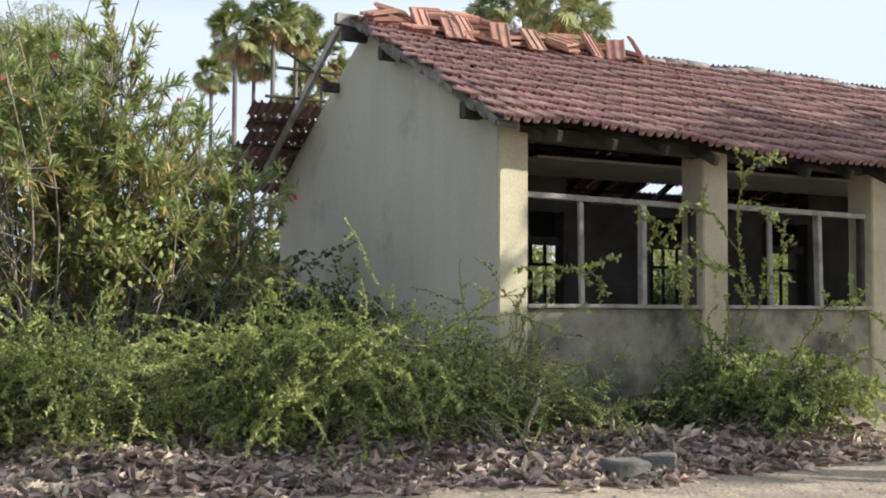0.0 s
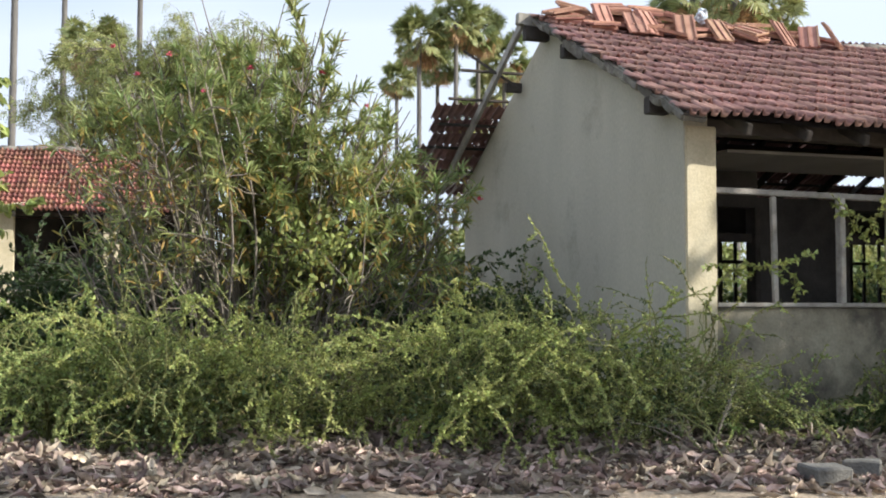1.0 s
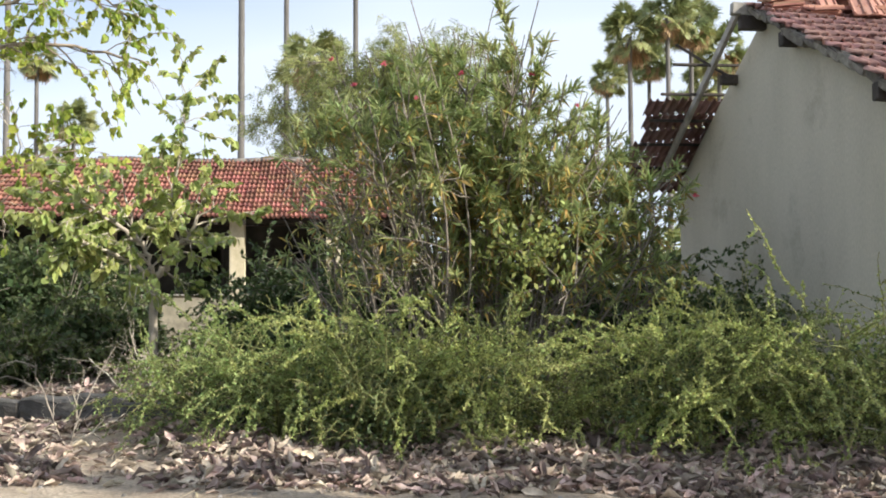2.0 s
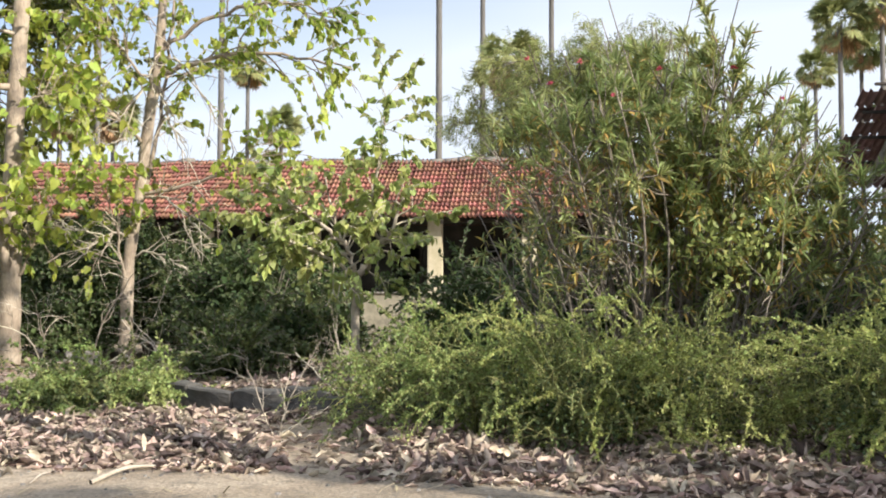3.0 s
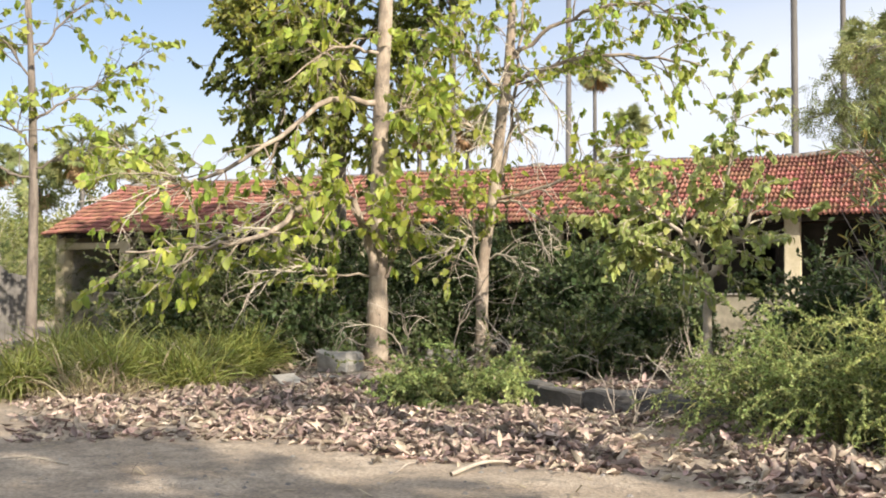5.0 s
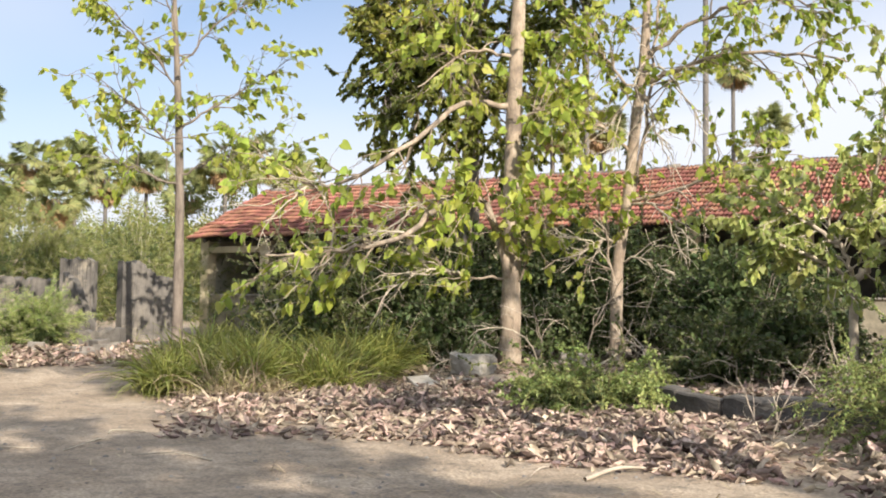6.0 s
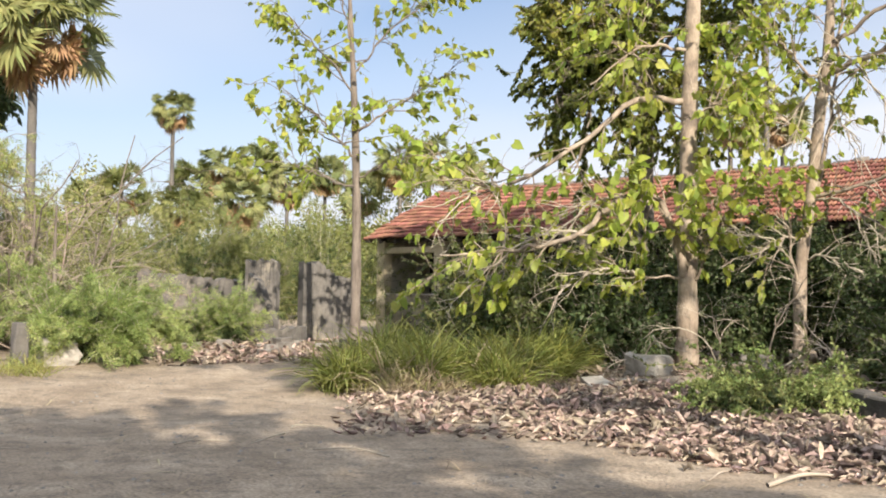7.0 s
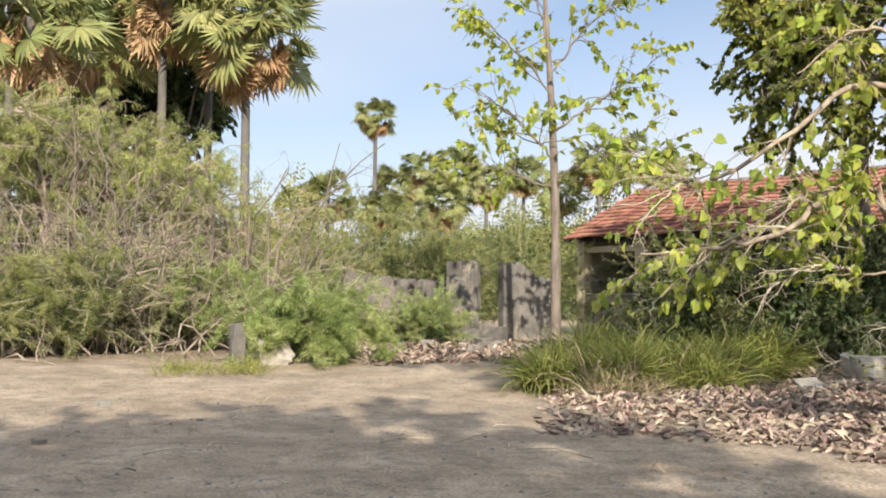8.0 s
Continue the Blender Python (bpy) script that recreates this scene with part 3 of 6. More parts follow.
def build_house(name, m, length, label, sag, near, pillars, missing, seed):
    """A long schoolroom-like house: x along its front, y in from it; front pillars with low walls and slatted openings between."""
    r = np.random.default_rng(seed)
    house = empty(name, m, label, "house")
    top0 = 2.83
    # gable walls
    for x0, x1 in ((0.0, 0.24), (length - 0.24, length)):
        bm = bmesh.new()
        prof = [(0, -0.2), (WIDE, -0.2), (WIDE, top0 + 0.06), (WIDE / 2 + 0.22, top0 + RISE * (WIDE / 2 - 0.22)), (WIDE / 2 - 0.1, top0 + RISE * (WIDE / 2 - 0.1) - 0.02), (0, top0 + 0.09)]
        vs = [[bm.verts.new((x, y, z)) for y, z in prof] for x in (x0, x1)]
        bm.faces.new(vs[0])
        bm.faces.new(vs[1][::-1])
        for i in range(len(prof)):
            j = (i + 1) % len(prof)
            bm.faces.new((vs[0][j], vs[0][i], vs[1][i], vs[1][j]))
        bmesh.ops.recalc_face_normals(bm, faces=bm.faces[:])
        part("gable_wall", bm, PLASTER, house, "cream plastered gable wall with dark weather streaks")
    # floor and low walls
    part("floor_slab", box_bm((0.25, 0.1, -0.1), (length - 0.25, WIDE - 0.1, 0.32)), SLAB, house)
    nb = len(pillars) - 1
    for i, x in enumerate(pillars):
        part("pillar", box_bm((x + (0.012 if i == 0 else 0), -0.016, -0.2), (x + 0.325, 0.33, top0 - 0.03), 0.012, 0.0 if i == 0 else 0.006, cuts=5), PILLAR, house)
        if i == nb:
            break
        x0 = x + 0.325
        x1 = pillars[i + 1]
        part("low_wall", box_bm((x0, 0.03, -0.2), (x1, 0.25, 1.16), 0.01, 0.008, cuts=4), DADO, house, "stained crumbling low wall")
        part("sill", box_bm((x0, -0.02, 1.165), (x1, 0.29, 1.205), 0.008, 0.004, cuts=3), GREYWOOD, house)
        if not near and i == 0:
            part("lintel", box_bm((x0, 0.04, 2.42), (x1, 0.24, 2.6), 0.01, 0.006, cuts=3), PILLAR, house)
        if not near:
            continue
        win = empty("window", Matrix.Identity(4))
        win.parent = house
        part("rail", beam_bm((x0, 0.1, 2.235), (x1, 0.1, 2.21), 0.07, 0.055), GREYWOOD, win)
        k = max(2, round((x1 - x0) / 0.6))
        for q in range(1, k):
            xq = x0 + (x1 - x0) * q / k + r.uniform(-0.02, 0.02)
            wid = 0.036 if q % 2 else 0.085
            part("mullion", beam_bm((xq, 0.1, 1.2), (xq + r.uniform(-0.03, 0.02), 0.1, 2.2), wid, 0.06), GREYWOOD, win)
        part("jamb", beam_bm((x0 + 0.035, 0.12, 1.2), (x0 + 0.035, 0.12, 2.2), 0.06, 0.08), TIMBER, win)
        part("jamb", beam_bm((x1 - 0.035, 0.12, 1.2), (x1 - 0.035, 0.12, 2.2), 0.06, 0.08), TIMBER, win)
    # back wall with small barred windows, then an inner wall; both coloured as indoor shade
    x = 0.24
    while x < length - 0.3:
        w = min(1.5, length - 0.24 - x)
        part("back_wall", box_bm((x, WIDE - 0.24, -0.2), (x + w, WIDE, top0 - 0.05)), DARK_INSIDE, house)
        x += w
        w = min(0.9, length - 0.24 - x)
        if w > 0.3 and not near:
            part("back_wall", box_bm((x, WIDE - 0.24, -0.2), (x + w, WIDE, top0 - 0.05)), DARK_INSIDE, house)
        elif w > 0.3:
            part("back_wall", box_bm((x, WIDE - 0.24, -0.2), (x + w, WIDE, 1.2)), DARK_INSIDE, house)
            part("back_wall", box_bm((x, WIDE - 0.24, 2.25), (x + w, WIDE, top0 - 0.05)), DARK_INSIDE, house)
            for q in range(1, 3):
                part("window_bar", beam_bm((x + w * q / 3, WIDE - 0.12, 1.2), (x + w * q / 3, WIDE - 0.12, 2.25), 0.05, 0.05), TIMBER, house)
            part("window_bar", beam_bm((x, WIDE - 0.12, 1.85), (x + w, WIDE - 0.12, 1.85), 0.05, 0.05), TIMBER, house)
        x += w
    # inner wall with frames, added to keep light out of the deep inside
    x = 0.24
    while x < length - 0.3:
        w = min(1.15, length - 0.24 - x)
        top = 2.42 if near and 2.1 < x < 5.2 else 2.85
        part("inner_wall", box_bm((x, 2.2, 0.3), (x + w, 2.38, top)), DARK_INSIDE, house)
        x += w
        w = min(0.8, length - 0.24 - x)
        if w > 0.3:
            part("inner_wall", box_bm((x, 2.2, 2.3), (x + w, 2.38, top)), DARK_INSIDE, house)
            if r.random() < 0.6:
                part("inner_wall", box_bm((x, 2.2, 0.3), (x + w, 2.38, 1.2)), DARK_INSIDE, house)
            part("inner_frame", beam_bm((x + 0.03, 2.25, 0.3), (x + 0.03, 2.25, 2.3), 0.07, 0.2), TIMBER, house)
            part("inner_frame", beam_bm((x + w - 0.03, 2.25, 0.3), (x + w - 0.03, 2.25, 2.3), 0.07, 0.2), TIMBER, house)
            part("inner_frame", beam_bm((x, 2.25, 1.95), (x + w, 2.25, 1.95), 0.06, 0.1), TIMBER, house)
        x += w
    part("inner_beam", beam_bm((0.3, 2.3, 2.95), (length - 0.3, 2.3, 2.95), 0.12, 0.16), TIMBER, house)
    part("ceiling_board", box_bm((1.0, 0.9, 2.72), (min(length - 0.5, 7.0), 2.2, 2.75)), BOARD, house, "sagging pale ceiling board")
    # timber: plates, rafters, battens, ridge
    for y in (0.1, WIDE - 0.12):
        part("wall_plate", beam_bm((0.24, y, 2.81 if y < 1 else 2.72), (length - 0.1, y, 2.81 - sag * 5 if y < 1 else 2.72), 0.16, 0.13), TIMBER, house)
    part("ridge_beam", beam_bm((-0.3, WIDE / 2, top0 + RISE * WIDE / 2 - 0.09), (length, WIDE / 2, top0 + RISE * WIDE / 2 - 0.09), 0.12, 0.18), TIMBER, house)
    n = int(length / 0.62)
    for i in range(n + 1):
        x = 0.45 + i * (length - 0.7) / n
        part("rafter", beam_bm((x, -0.36, slope_point(x, -0.36, sag) - 0.155), (x, WIDE / 2, slope_point(x, WIDE / 2, sag) - 0.155), 0.06, 0.1), TIMBER, house)
        if i % 2 == 0 or near:
            part("rafter", beam_bm((x, WIDE + 0.4, slope_point(x, -0.4, 0) - 0.155), (x, WIDE / 2, slope_point(x, WIDE / 2, 0) - 0.155), 0.06, 0.1), TIMBER, house)
    for q in range(1, 7):
        y = -0.3 + q * 0.52
        z = slope_point(0, y, 0) - 0.075
        part("batten", beam_bm((-0.15, y, z), (length, y, slope_point(6, y, sag) - 0.075 if sag else z), 0.05, 0.035), TIMBER, house)
        part("batten", beam_bm(((-0.8 if q < 6 else 0.4) if missing else -0.15, WIDE - y, z), (length, WIDE - y, z), 0.05, 0.035), TIMBER, house)
    # dark sheet added under the front slope; it shuts out light between the tiles
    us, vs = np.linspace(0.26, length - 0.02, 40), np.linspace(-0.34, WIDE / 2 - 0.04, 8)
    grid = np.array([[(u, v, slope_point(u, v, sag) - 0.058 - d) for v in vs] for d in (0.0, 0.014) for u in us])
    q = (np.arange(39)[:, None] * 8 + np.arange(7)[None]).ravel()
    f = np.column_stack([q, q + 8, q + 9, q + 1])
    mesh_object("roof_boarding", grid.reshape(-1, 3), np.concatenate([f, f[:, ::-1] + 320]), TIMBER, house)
    # purlins come through the gable
    for y in (2.3, 0.32):
        part("purlin", beam_bm((-0.2, y, slope_point(0, y, 0) - 0.19), (length, y, slope_point(6, y, sag) - 0.19), 0.13, 0.16), TIMBER, house)
    part("purlin", beam_bm((-0.2, WIDE - 2.3, top0 + RISE * 2.3 - 0.1), (length, WIDE - 2.3, top0 + RISE * 2.3 - 0.1), 0.1, 0.12), TIMBER, house)
    # crumbling mortar along the verge
    y = -0.35
    while y < WIDE / 2 - 0.1:
        w = r.uniform(0.16, 0.34)
        z = slope_point(0, y, 0) - 0.05
        bm = box_bm((-0.19 - r.uniform(0, 0.05), 0, -0.05 - r.uniform(0, 0.05)), (0.02, w, 0.03), 0.02, 0.03, cuts=2)
        bm.transform(Matrix.Translation((0, y, z)) @ pose(0, 0, 0, math.degrees(math.atan(RISE)) + r.normal(0, 3), 0, 0))
        part("verge_mortar", bm, MORTAR, house)
        y += w * 0.87
    if missing:
        # bare end rafter of the broken slope, and a loose one
        part("end_rafter", beam_bm((-0.3, WIDE / 2 + 0.0, top0 + RISE * WIDE / 2 + 0.06), (-0.34, WIDE + 0.1, top0 + 0.0), 0.05, 0.11), GREYWOOD, house, "bare grey end rafter")
        part("ridge_stub", beam_bm((-0.4, WIDE / 2 - 0.02, top0 + RISE * WIDE / 2 + 0.06), (0.5, WIDE / 2 - 0.02, top0 + RISE * WIDE / 2 + 0.0), 0.1, 0.14), GREYWOOD, house)
        part("loose_batten", beam_bm((-0.1, WIDE / 2 + 0.75, 3.9), (-0.7, WIDE / 2 + 1.1, 4.4), 0.035, 0.035), TIMBER, house)
    return house


def lay_roof(house, length, tile_mat, sag, near, missing, seed):
    """Tiles of both slopes; the ones by the gable are pieces of their own."""
    r = np.random.default_rng(seed)
    ridge_caps(house, length, sag, r, missing)
    rows = 13
    cols = int((length + 0.2) / TILE_W)
    base = mesh_object("roof_tile", TILE[0], TILE[1], tile_mat, house) if near else None
    used = 0
    vs, fs, k = [], [[]], 0
    for side in (0, 1):
        for i in range(rows):
            for j in range(-3, cols):
                u = -0.2 + j * TILE_W + (0.06 * math.sin(i * 1.9) if j < 3 else 0)
                v = -0.42 + i * TILE_L * math.cos(math.atan(RISE)) * 0.985
                if side and missing and i > 6 and u < missing * (1.0 + 0.5 * math.sin(i * 2.3)):
                    continue
                if side and missing and j < 0 and i > 6:
                    continue
                if (not side or not missing) and j < 0:
                    continue
                if side and missing and (math.sin(u * 1.3 + i) > 0.93 and 3 < i < 6 and 2 < u < 5):
                    continue
                if side and missing and i == 2 and 6.1 < u < 7.5:     # a bare stretch over the back eave
                    continue
                z = slope_point(u, v, sag if not side else 0) + r.normal(0, 0.005)
                zup = slope_point(u, v + 0.277, sag if not side else 0)
                m = Matrix.Translation((u, v, z)) @ pose(0, 0, 0, math.degrees(math.atan((zup - z) / 0.277)) - 1.6 + r.normal(0, 0.4), r.normal(0, 0.5), r.normal(0, 0.45))
                if side:
                    m = Matrix.Translation((0, WIDE, 0)) @ Matrix.Diagonal((1, -1, 1, 1)) @ m
                if base and not side and used < 300 and u < 4.6 and i < 15:
                    if used == 0:
                        ob = base
                    else:
                        ob = new("roof_tile", base.data)
                        ob.parent = house
                    ob.matrix_basis = m
                    used += 1
                    continue
                a = np.array(m)
                vs.append(TILE[0] @ a[:3, :3].T + a[:3, 3])
                fs[0].append(TILE[1][0] + k)
                k += len(TILE[0])
    ob = mesh_object("roof_tiles", np.concatenate(vs), np.concatenate(fs[0]), tile_mat, house)
    ob["kind"] = "stuff"


def ridge_caps(house, length, sag, r, missing):
    """Half-round ridge tiles set in mortar, with a gap by the broken gable."""
    x = 3.7 if missing else 0.0
    me = None
    while x < length:
        if me is None:
            ob = mesh_object("ridge_tile", *tubes([(np.array([(0, 0, 0), (0.02, 0, 0), (0.37, 0, 0.01), (0.4, 0, 0)]), (0.05, 0.12, 0.105, 0.04))], 10), MORTAR, house)
            me = ob.data
        else:
            ob = new("ridge_tile", me)
            ob.parent = house
        ob.matrix_basis = Matrix.Translation((x, WIDE / 2 + r.normal(0, 0.012), slope_point(x, WIDE / 2, sag) - 0.075 + r.normal(0, 0.012))) @ pose(0, 0, 0, 0, r.normal(0, 2.5), r.normal(0, 2))
        x += 0.36


NEAR_POSE = pose(0.49, 9.79, 0.0, 0, 0, 26.6)
U, V = np.array((0.894, 0.448, 0)), np.array((-0.448, 0.894, 0))
FAR_AT = np.array((0.49, 9.79, 0)) - 27.4 * U + 15.2 * V
FAR_POSE = pose(FAR_AT[0], FAR_AT[1], 0.24, 0, 0, 26.6)
near_house = build_house("near_house", NEAR_POSE, 12.33, "derelict cream schoolhouse with a broken red tiled roof", 0.033, True, (0.0, 2.4, 4.8, 7.2, 9.6, 12.0), 1.6, 3)
far_house = build_house("far_house", FAR_POSE, 24.33, "long overgrown schoolhouse with a sunlit red tiled roof", 0.0, False, (0.0, 2.3, 4.8, 7.3, 9.8, 12.3, 14.8, 17.3, 20.1, 22.2, 24.0), 0.0, 4)


# ---- plants ----
def grow(base, way, length, radius, levels, r, kids=(6, 6), spread=0.8, wander=0.12, droop=0.0, shrink=0.5, first=0.25, seg=8):
    """Lines (points, radii) of a branching plant, level by level."""
    out = [[(lambda p: (p, np.linspace(radius, radius * 0.35, len(p))))(bend_line(base, way, length, seg, wander, droop, r))]]
    for lv in range(levels):
        nxt = []
        for pts, rad in out[-1]:
            ln = np.linalg.norm(np.diff(pts, axis=0), axis=1).sum()
            for _ in range(kids[lv]):
                t = first + (1 - first) * r.random()
                i = min(int(t * (len(pts) - 1)), len(pts) - 2)
                d = pts[i + 1] - pts[i]
                d = d / (np.linalg.norm(d) + 1e-9) + r.normal(0, spread, 3)
                q = bend_line(pts[i], d, ln * shrink * r.uniform(0.6, 1.2), max(4, seg - 2 * lv), wander * 1.3, droop, r)
                nxt.append((q, np.linspace(rad[i] * 0.6, rad[i] * 0.15, len(q))))
        out.append(nxt)
    return out


def leaves_on(shape, lines, n, size, r, out_way=0.7, tilt=0.6, start=0.2, droop=0.0):
    pos, tan = along(lines, n, r, start)
    way = tan + r.normal(0, out_way, (n, 3)) + np.array((0, 0, -droop))
    up = np.array((0, 0, 1.0)) + r.normal(0, tilt, (n, 3))
    return scatter(shape, pos, way, up, r.uniform(size[0], size[1], n))


def flat_lines(levels):
    return [l for lv in levels for l in lv]


def plant(name, at, label, category, group=""):
    return empty(name, Matrix.Translation(at), label, category, group)


def add_wood(name, lines, mat, thing, at, sides=5):
    v, f = tubes(lines, sides)
    return mesh_object(name, v - np.asarray(at), f, mat, thing, smooth=True)


def add_leaves(name, geo, mat, thing, at, label=""):
    return mesh_object(name, geo[0] - np.asarray(at), geo[1], mat, thing, label)


def oleander():
    """Many stems fan out from a narrow foot; whorls of narrow leaves crowd the outer ends of the twigs."""
    r = np.random.default_rng(21)
    at = on_ground(polar(18.5, 11.2))
    th = plant("oleander", at, "tall multi-stemmed oleander with narrow leaves and red flowers", "shrub")
    every = []
    count = 88
    for i in range(count):
        a = -1 + 2 * (i + r.random()) / count
        foot = on_ground(polar(19.8 + a * 3.2 + r.normal(0, 0.5), 11.3 + r.normal(0, 0.35)))
        goal = aim(18.9 + a * 11.4 + r.normal(0, 0.8), 0, 11.0 + r.normal(0, 0.75))
        h = np.interp(a, [-1, -0.64, -0.28, 0, 0.3, 0.6, 1], [2.3, 3.05, 3.7, 4.3, 4.1, 3.55, 2.7]) * (r.uniform(0.9, 1.03) if i % 3 else r.uniform(0.45, 0.9))
        goal[2] = h
        mid = foot * 0.52 + goal * 0.48 + np.array((0, 0, 0.1 * h)) + r.normal(0, 0.16, 3)
        p = smooth_line([foot, mid, goal], 12)
        stem = add_wood("stem", [(p, np.linspace(0.017, 0.005, 12))], BARK_DK, th, at, 5)
        for _ in range(14):
            t = r.uniform(0.32, 0.99)
            k = int(t * 10)
            d = unit(p[k + 1] - p[k]) + r.normal(0, 0.85, 3) + np.array((0, 0, 0.12))
            q = bend_line(p[k], d, r.uniform(0.28, 0.75), 5, 0.14, -0.02, r)
            every.append((q, np.linspace(0.007, 0.003, 6)))
            add_wood("twig", every[-1:], BARK_DK, stem, at, 4)
    # whorls: three leaves or more from one point, thicker towards the tips
    pos, tan = along(every, 13500, r, 0.4)
    side = np.degrees(np.arctan2(-pos[:, 0], pos[:, 1]))      # thinner low down, above all before the far house
    keep = r.random(len(pos)) < np.clip((pos[:, 2] - 0.95) * 0.62, 0.05, 1) * np.where(pos[:, 2] < 2.7, np.interp(side, [20, 23], [1, 0.3]), 1)
    pos, tan = np.repeat(pos[keep], 5, 0), np.repeat(tan[keep], 5, 0)
    n = len(pos)
    pos = pos + r.normal(0, 0.012, (n, 3))
    dry = r.random(n) < np.clip(0.3 - (pos[:, 2] - 1.3) * 0.14, 0.04, 0.2)
    way = tan * 0.75 + r.normal(0, 0.55, (n, 3)) + np.array((0, 0, 0.12)) - dry[:, None] * np.array((0, 0, 1.1))
    up = np.array((0, 0, 1.0)) + r.normal(0, 0.6, (n, 3))
    sz = r.uniform(0.09, 0.17, n)
    add_leaves("foliage", scatter(LANCE, pos[~dry], way[~dry], up[~dry], sz[~dry]), LEAF_OLE, th, at)
    add_leaves("yellow_foliage", scatter(LANCE, pos[dry], way[dry], up[dry], sz[dry]), LEAF_DRYOLE, th, at, "withered hanging yellow leaves")
    # a lime green creeper spray in the middle of it
    m = 300
    c = aim(16.4, 3.0, 10.2)
    pos = c + r.normal(0, 1, (m, 3)) * np.array((0.26, 0.15, 0.2))
    add_leaves("creeper_spray", scatter(OVAL, pos, r.normal(0, 0.7, (m, 3)) + np.array((0, 0, -0.6)), r.normal(0, 1, (m, 3)), r.uniform(0.05, 0.09, m)), LEAF_LIME, th, at, "lime green creeper leaves")["kind"] = "stuff"
    for az, el in ((27.2, 12.9), (24.4, 12.7), (20.2, 12.2), (20.3, 8.6), (7.9, 5.5), (26.0, 11.6), (14.0, 10.4), (22.6, 10.9), (16.4, 12.1)):
        c = aim(az, el, 10.5 + r.uniform(-0.3, 0.3))
        w = r.normal(0, 1, (14, 3))
        w[:, 2] = np.abs(w[:, 2])
        add_leaves("flower", scatter(OVAL, np.tile(c, (14, 1)), w, r.normal(0, 1, (14, 3)), 0.042), PETAL, th, at, "red oleander blossom")


def bramble(az, r0, height, radius, n_leaf, mat, seed, label, name="thorn_shrub", twigs=140, leaf=(0.02, 0.045), shape=OVAL, group="thorn shrubs", wood=None, kids=1, curl=0.25, droop=0.07, inner=None, inside=0.3, lift=0.4, sprays=0, reach=1.0):
    """A sprawling mound: arching, curling twigs sleeved in small leaves stand out from a tangled inside whose shade is
    put into darker leaf colours.
    """
    r = np.random.default_rng(seed)
    at = on_ground(polar(az, r0))
    th = plant(name, at, label, "shrub", group)
    size = np.array((radius, radius, height))
    lobes = [np.array((r.normal(0, 0.3), r.normal(0, 0.3), r.uniform(0.05, 0.3))) for _ in range(5)]
    main, sub = [], []
    for i in range(8):
        a = r.uniform(0, 2 * np.pi)
        tip = at + np.array((math.cos(a) * 0.5, math.sin(a) * 0.5, 0.6)) * size * r.uniform(0.6, 1)
        main.append((smooth_line([at + r.normal(0, 0.1, 3) * np.array((1, 1, 0)), at * 0.5 + tip * 0.5 + r.normal(0, 0.06, 3), tip], 8), np.linspace(0.02, 0.006, 8) * radius))
    stems = len(main)
    for i in range(twigs):
        d = unit(r.normal(0, 1, 3) + np.array((0, 0, 0.25)))
        d[2] = abs(d[2])
        c = lobes[i % 5]
        start = at + (c + d * np.array((0.42, 0.42, 0.5)) * r.uniform(0.5, 1.0)) * size
        p = bend_line(start, d * np.array((1, 1, 0.8)) + r.normal(0, 0.35, 3) + np.array((0, 0, lift)), min(radius, 1.6) * r.uniform(0.3, 1.0) * (1.25 if i % 4 == 0 else 1), 11, curl, droop, r)
        p[:, 2] = np.maximum(p[:, 2], at[2] + 0.03 + 0.03 * r.random())
        main.append((p, np.linspace(0.007, 0.0025, 12)))
        for _ in range(kids):
            k = r.integers(2, 11)
            q = bend_line(p[k], unit(p[k] - p[k - 1]) + r.normal(0, 0.8, 3), r.uniform(0.08, 0.3) * min(radius, 1.5), 6, curl * 1.2, droop, r)
            q[:, 2] = np.maximum(q[:, 2], at[2] + 0.02)
            sub.append((q, np.linspace(0.004, 0.0018, 7)))
    arcs = []
    for i in range(sprays):     # long arching shoots that stand clear of the mound
        a = r.uniform(0, 2 * np.pi)
        d = np.array((math.cos(a), math.sin(a), 0))
        start = at + d * radius * r.uniform(0.1, 0.75) + np.array((0, 0, height * r.uniform(0.15, 0.75)))
        p = bend_line(start, d * r.uniform(0.4, 1.1) + np.array((0, 0, r.uniform(0.1, 1.0))), reach * r.uniform(0.45, 1.1), 14, 0.15, 0.09, r)
        p[:, 2] = np.maximum(p[:, 2], at[2] + 0.03)
        arcs.append((p, np.linspace(0.0065, 0.0025, 15)))
        for k in range(2, 14, 2):
            q = bend_line(p[k], unit(p[k] - p[k - 1]) + r.normal(0, 0.9, 3), reach * r.uniform(0.06, 0.22), 4, 0.25, 0.05, r)
            arcs.append((q, np.linspace(0.0035, 0.0016, 5)))
    add_wood("tangle", main + sub + arcs, wood or TWIG_GN, th, at, 4)
    if arcs:
        add_leaves("shoot_foliage", leaves_on(shape, arcs, int(n_leaf * (1.7 if shape is OVAL else 1)), leaf, r, 1.0, 0.8, 0.0), mat, th, at)
        n_leaf = int(n_leaf * 0.45)
    # below long shoots the mound takes a darker green that stands for shade
    n1 = int(n_leaf * 0.8)
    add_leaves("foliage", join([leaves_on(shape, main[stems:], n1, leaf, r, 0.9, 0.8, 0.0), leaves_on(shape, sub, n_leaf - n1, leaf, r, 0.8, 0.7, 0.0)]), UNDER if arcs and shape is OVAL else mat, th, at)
    # the inside: its shade is put into the leaf colour
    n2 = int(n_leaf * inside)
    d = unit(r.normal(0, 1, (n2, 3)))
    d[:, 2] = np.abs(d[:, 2])
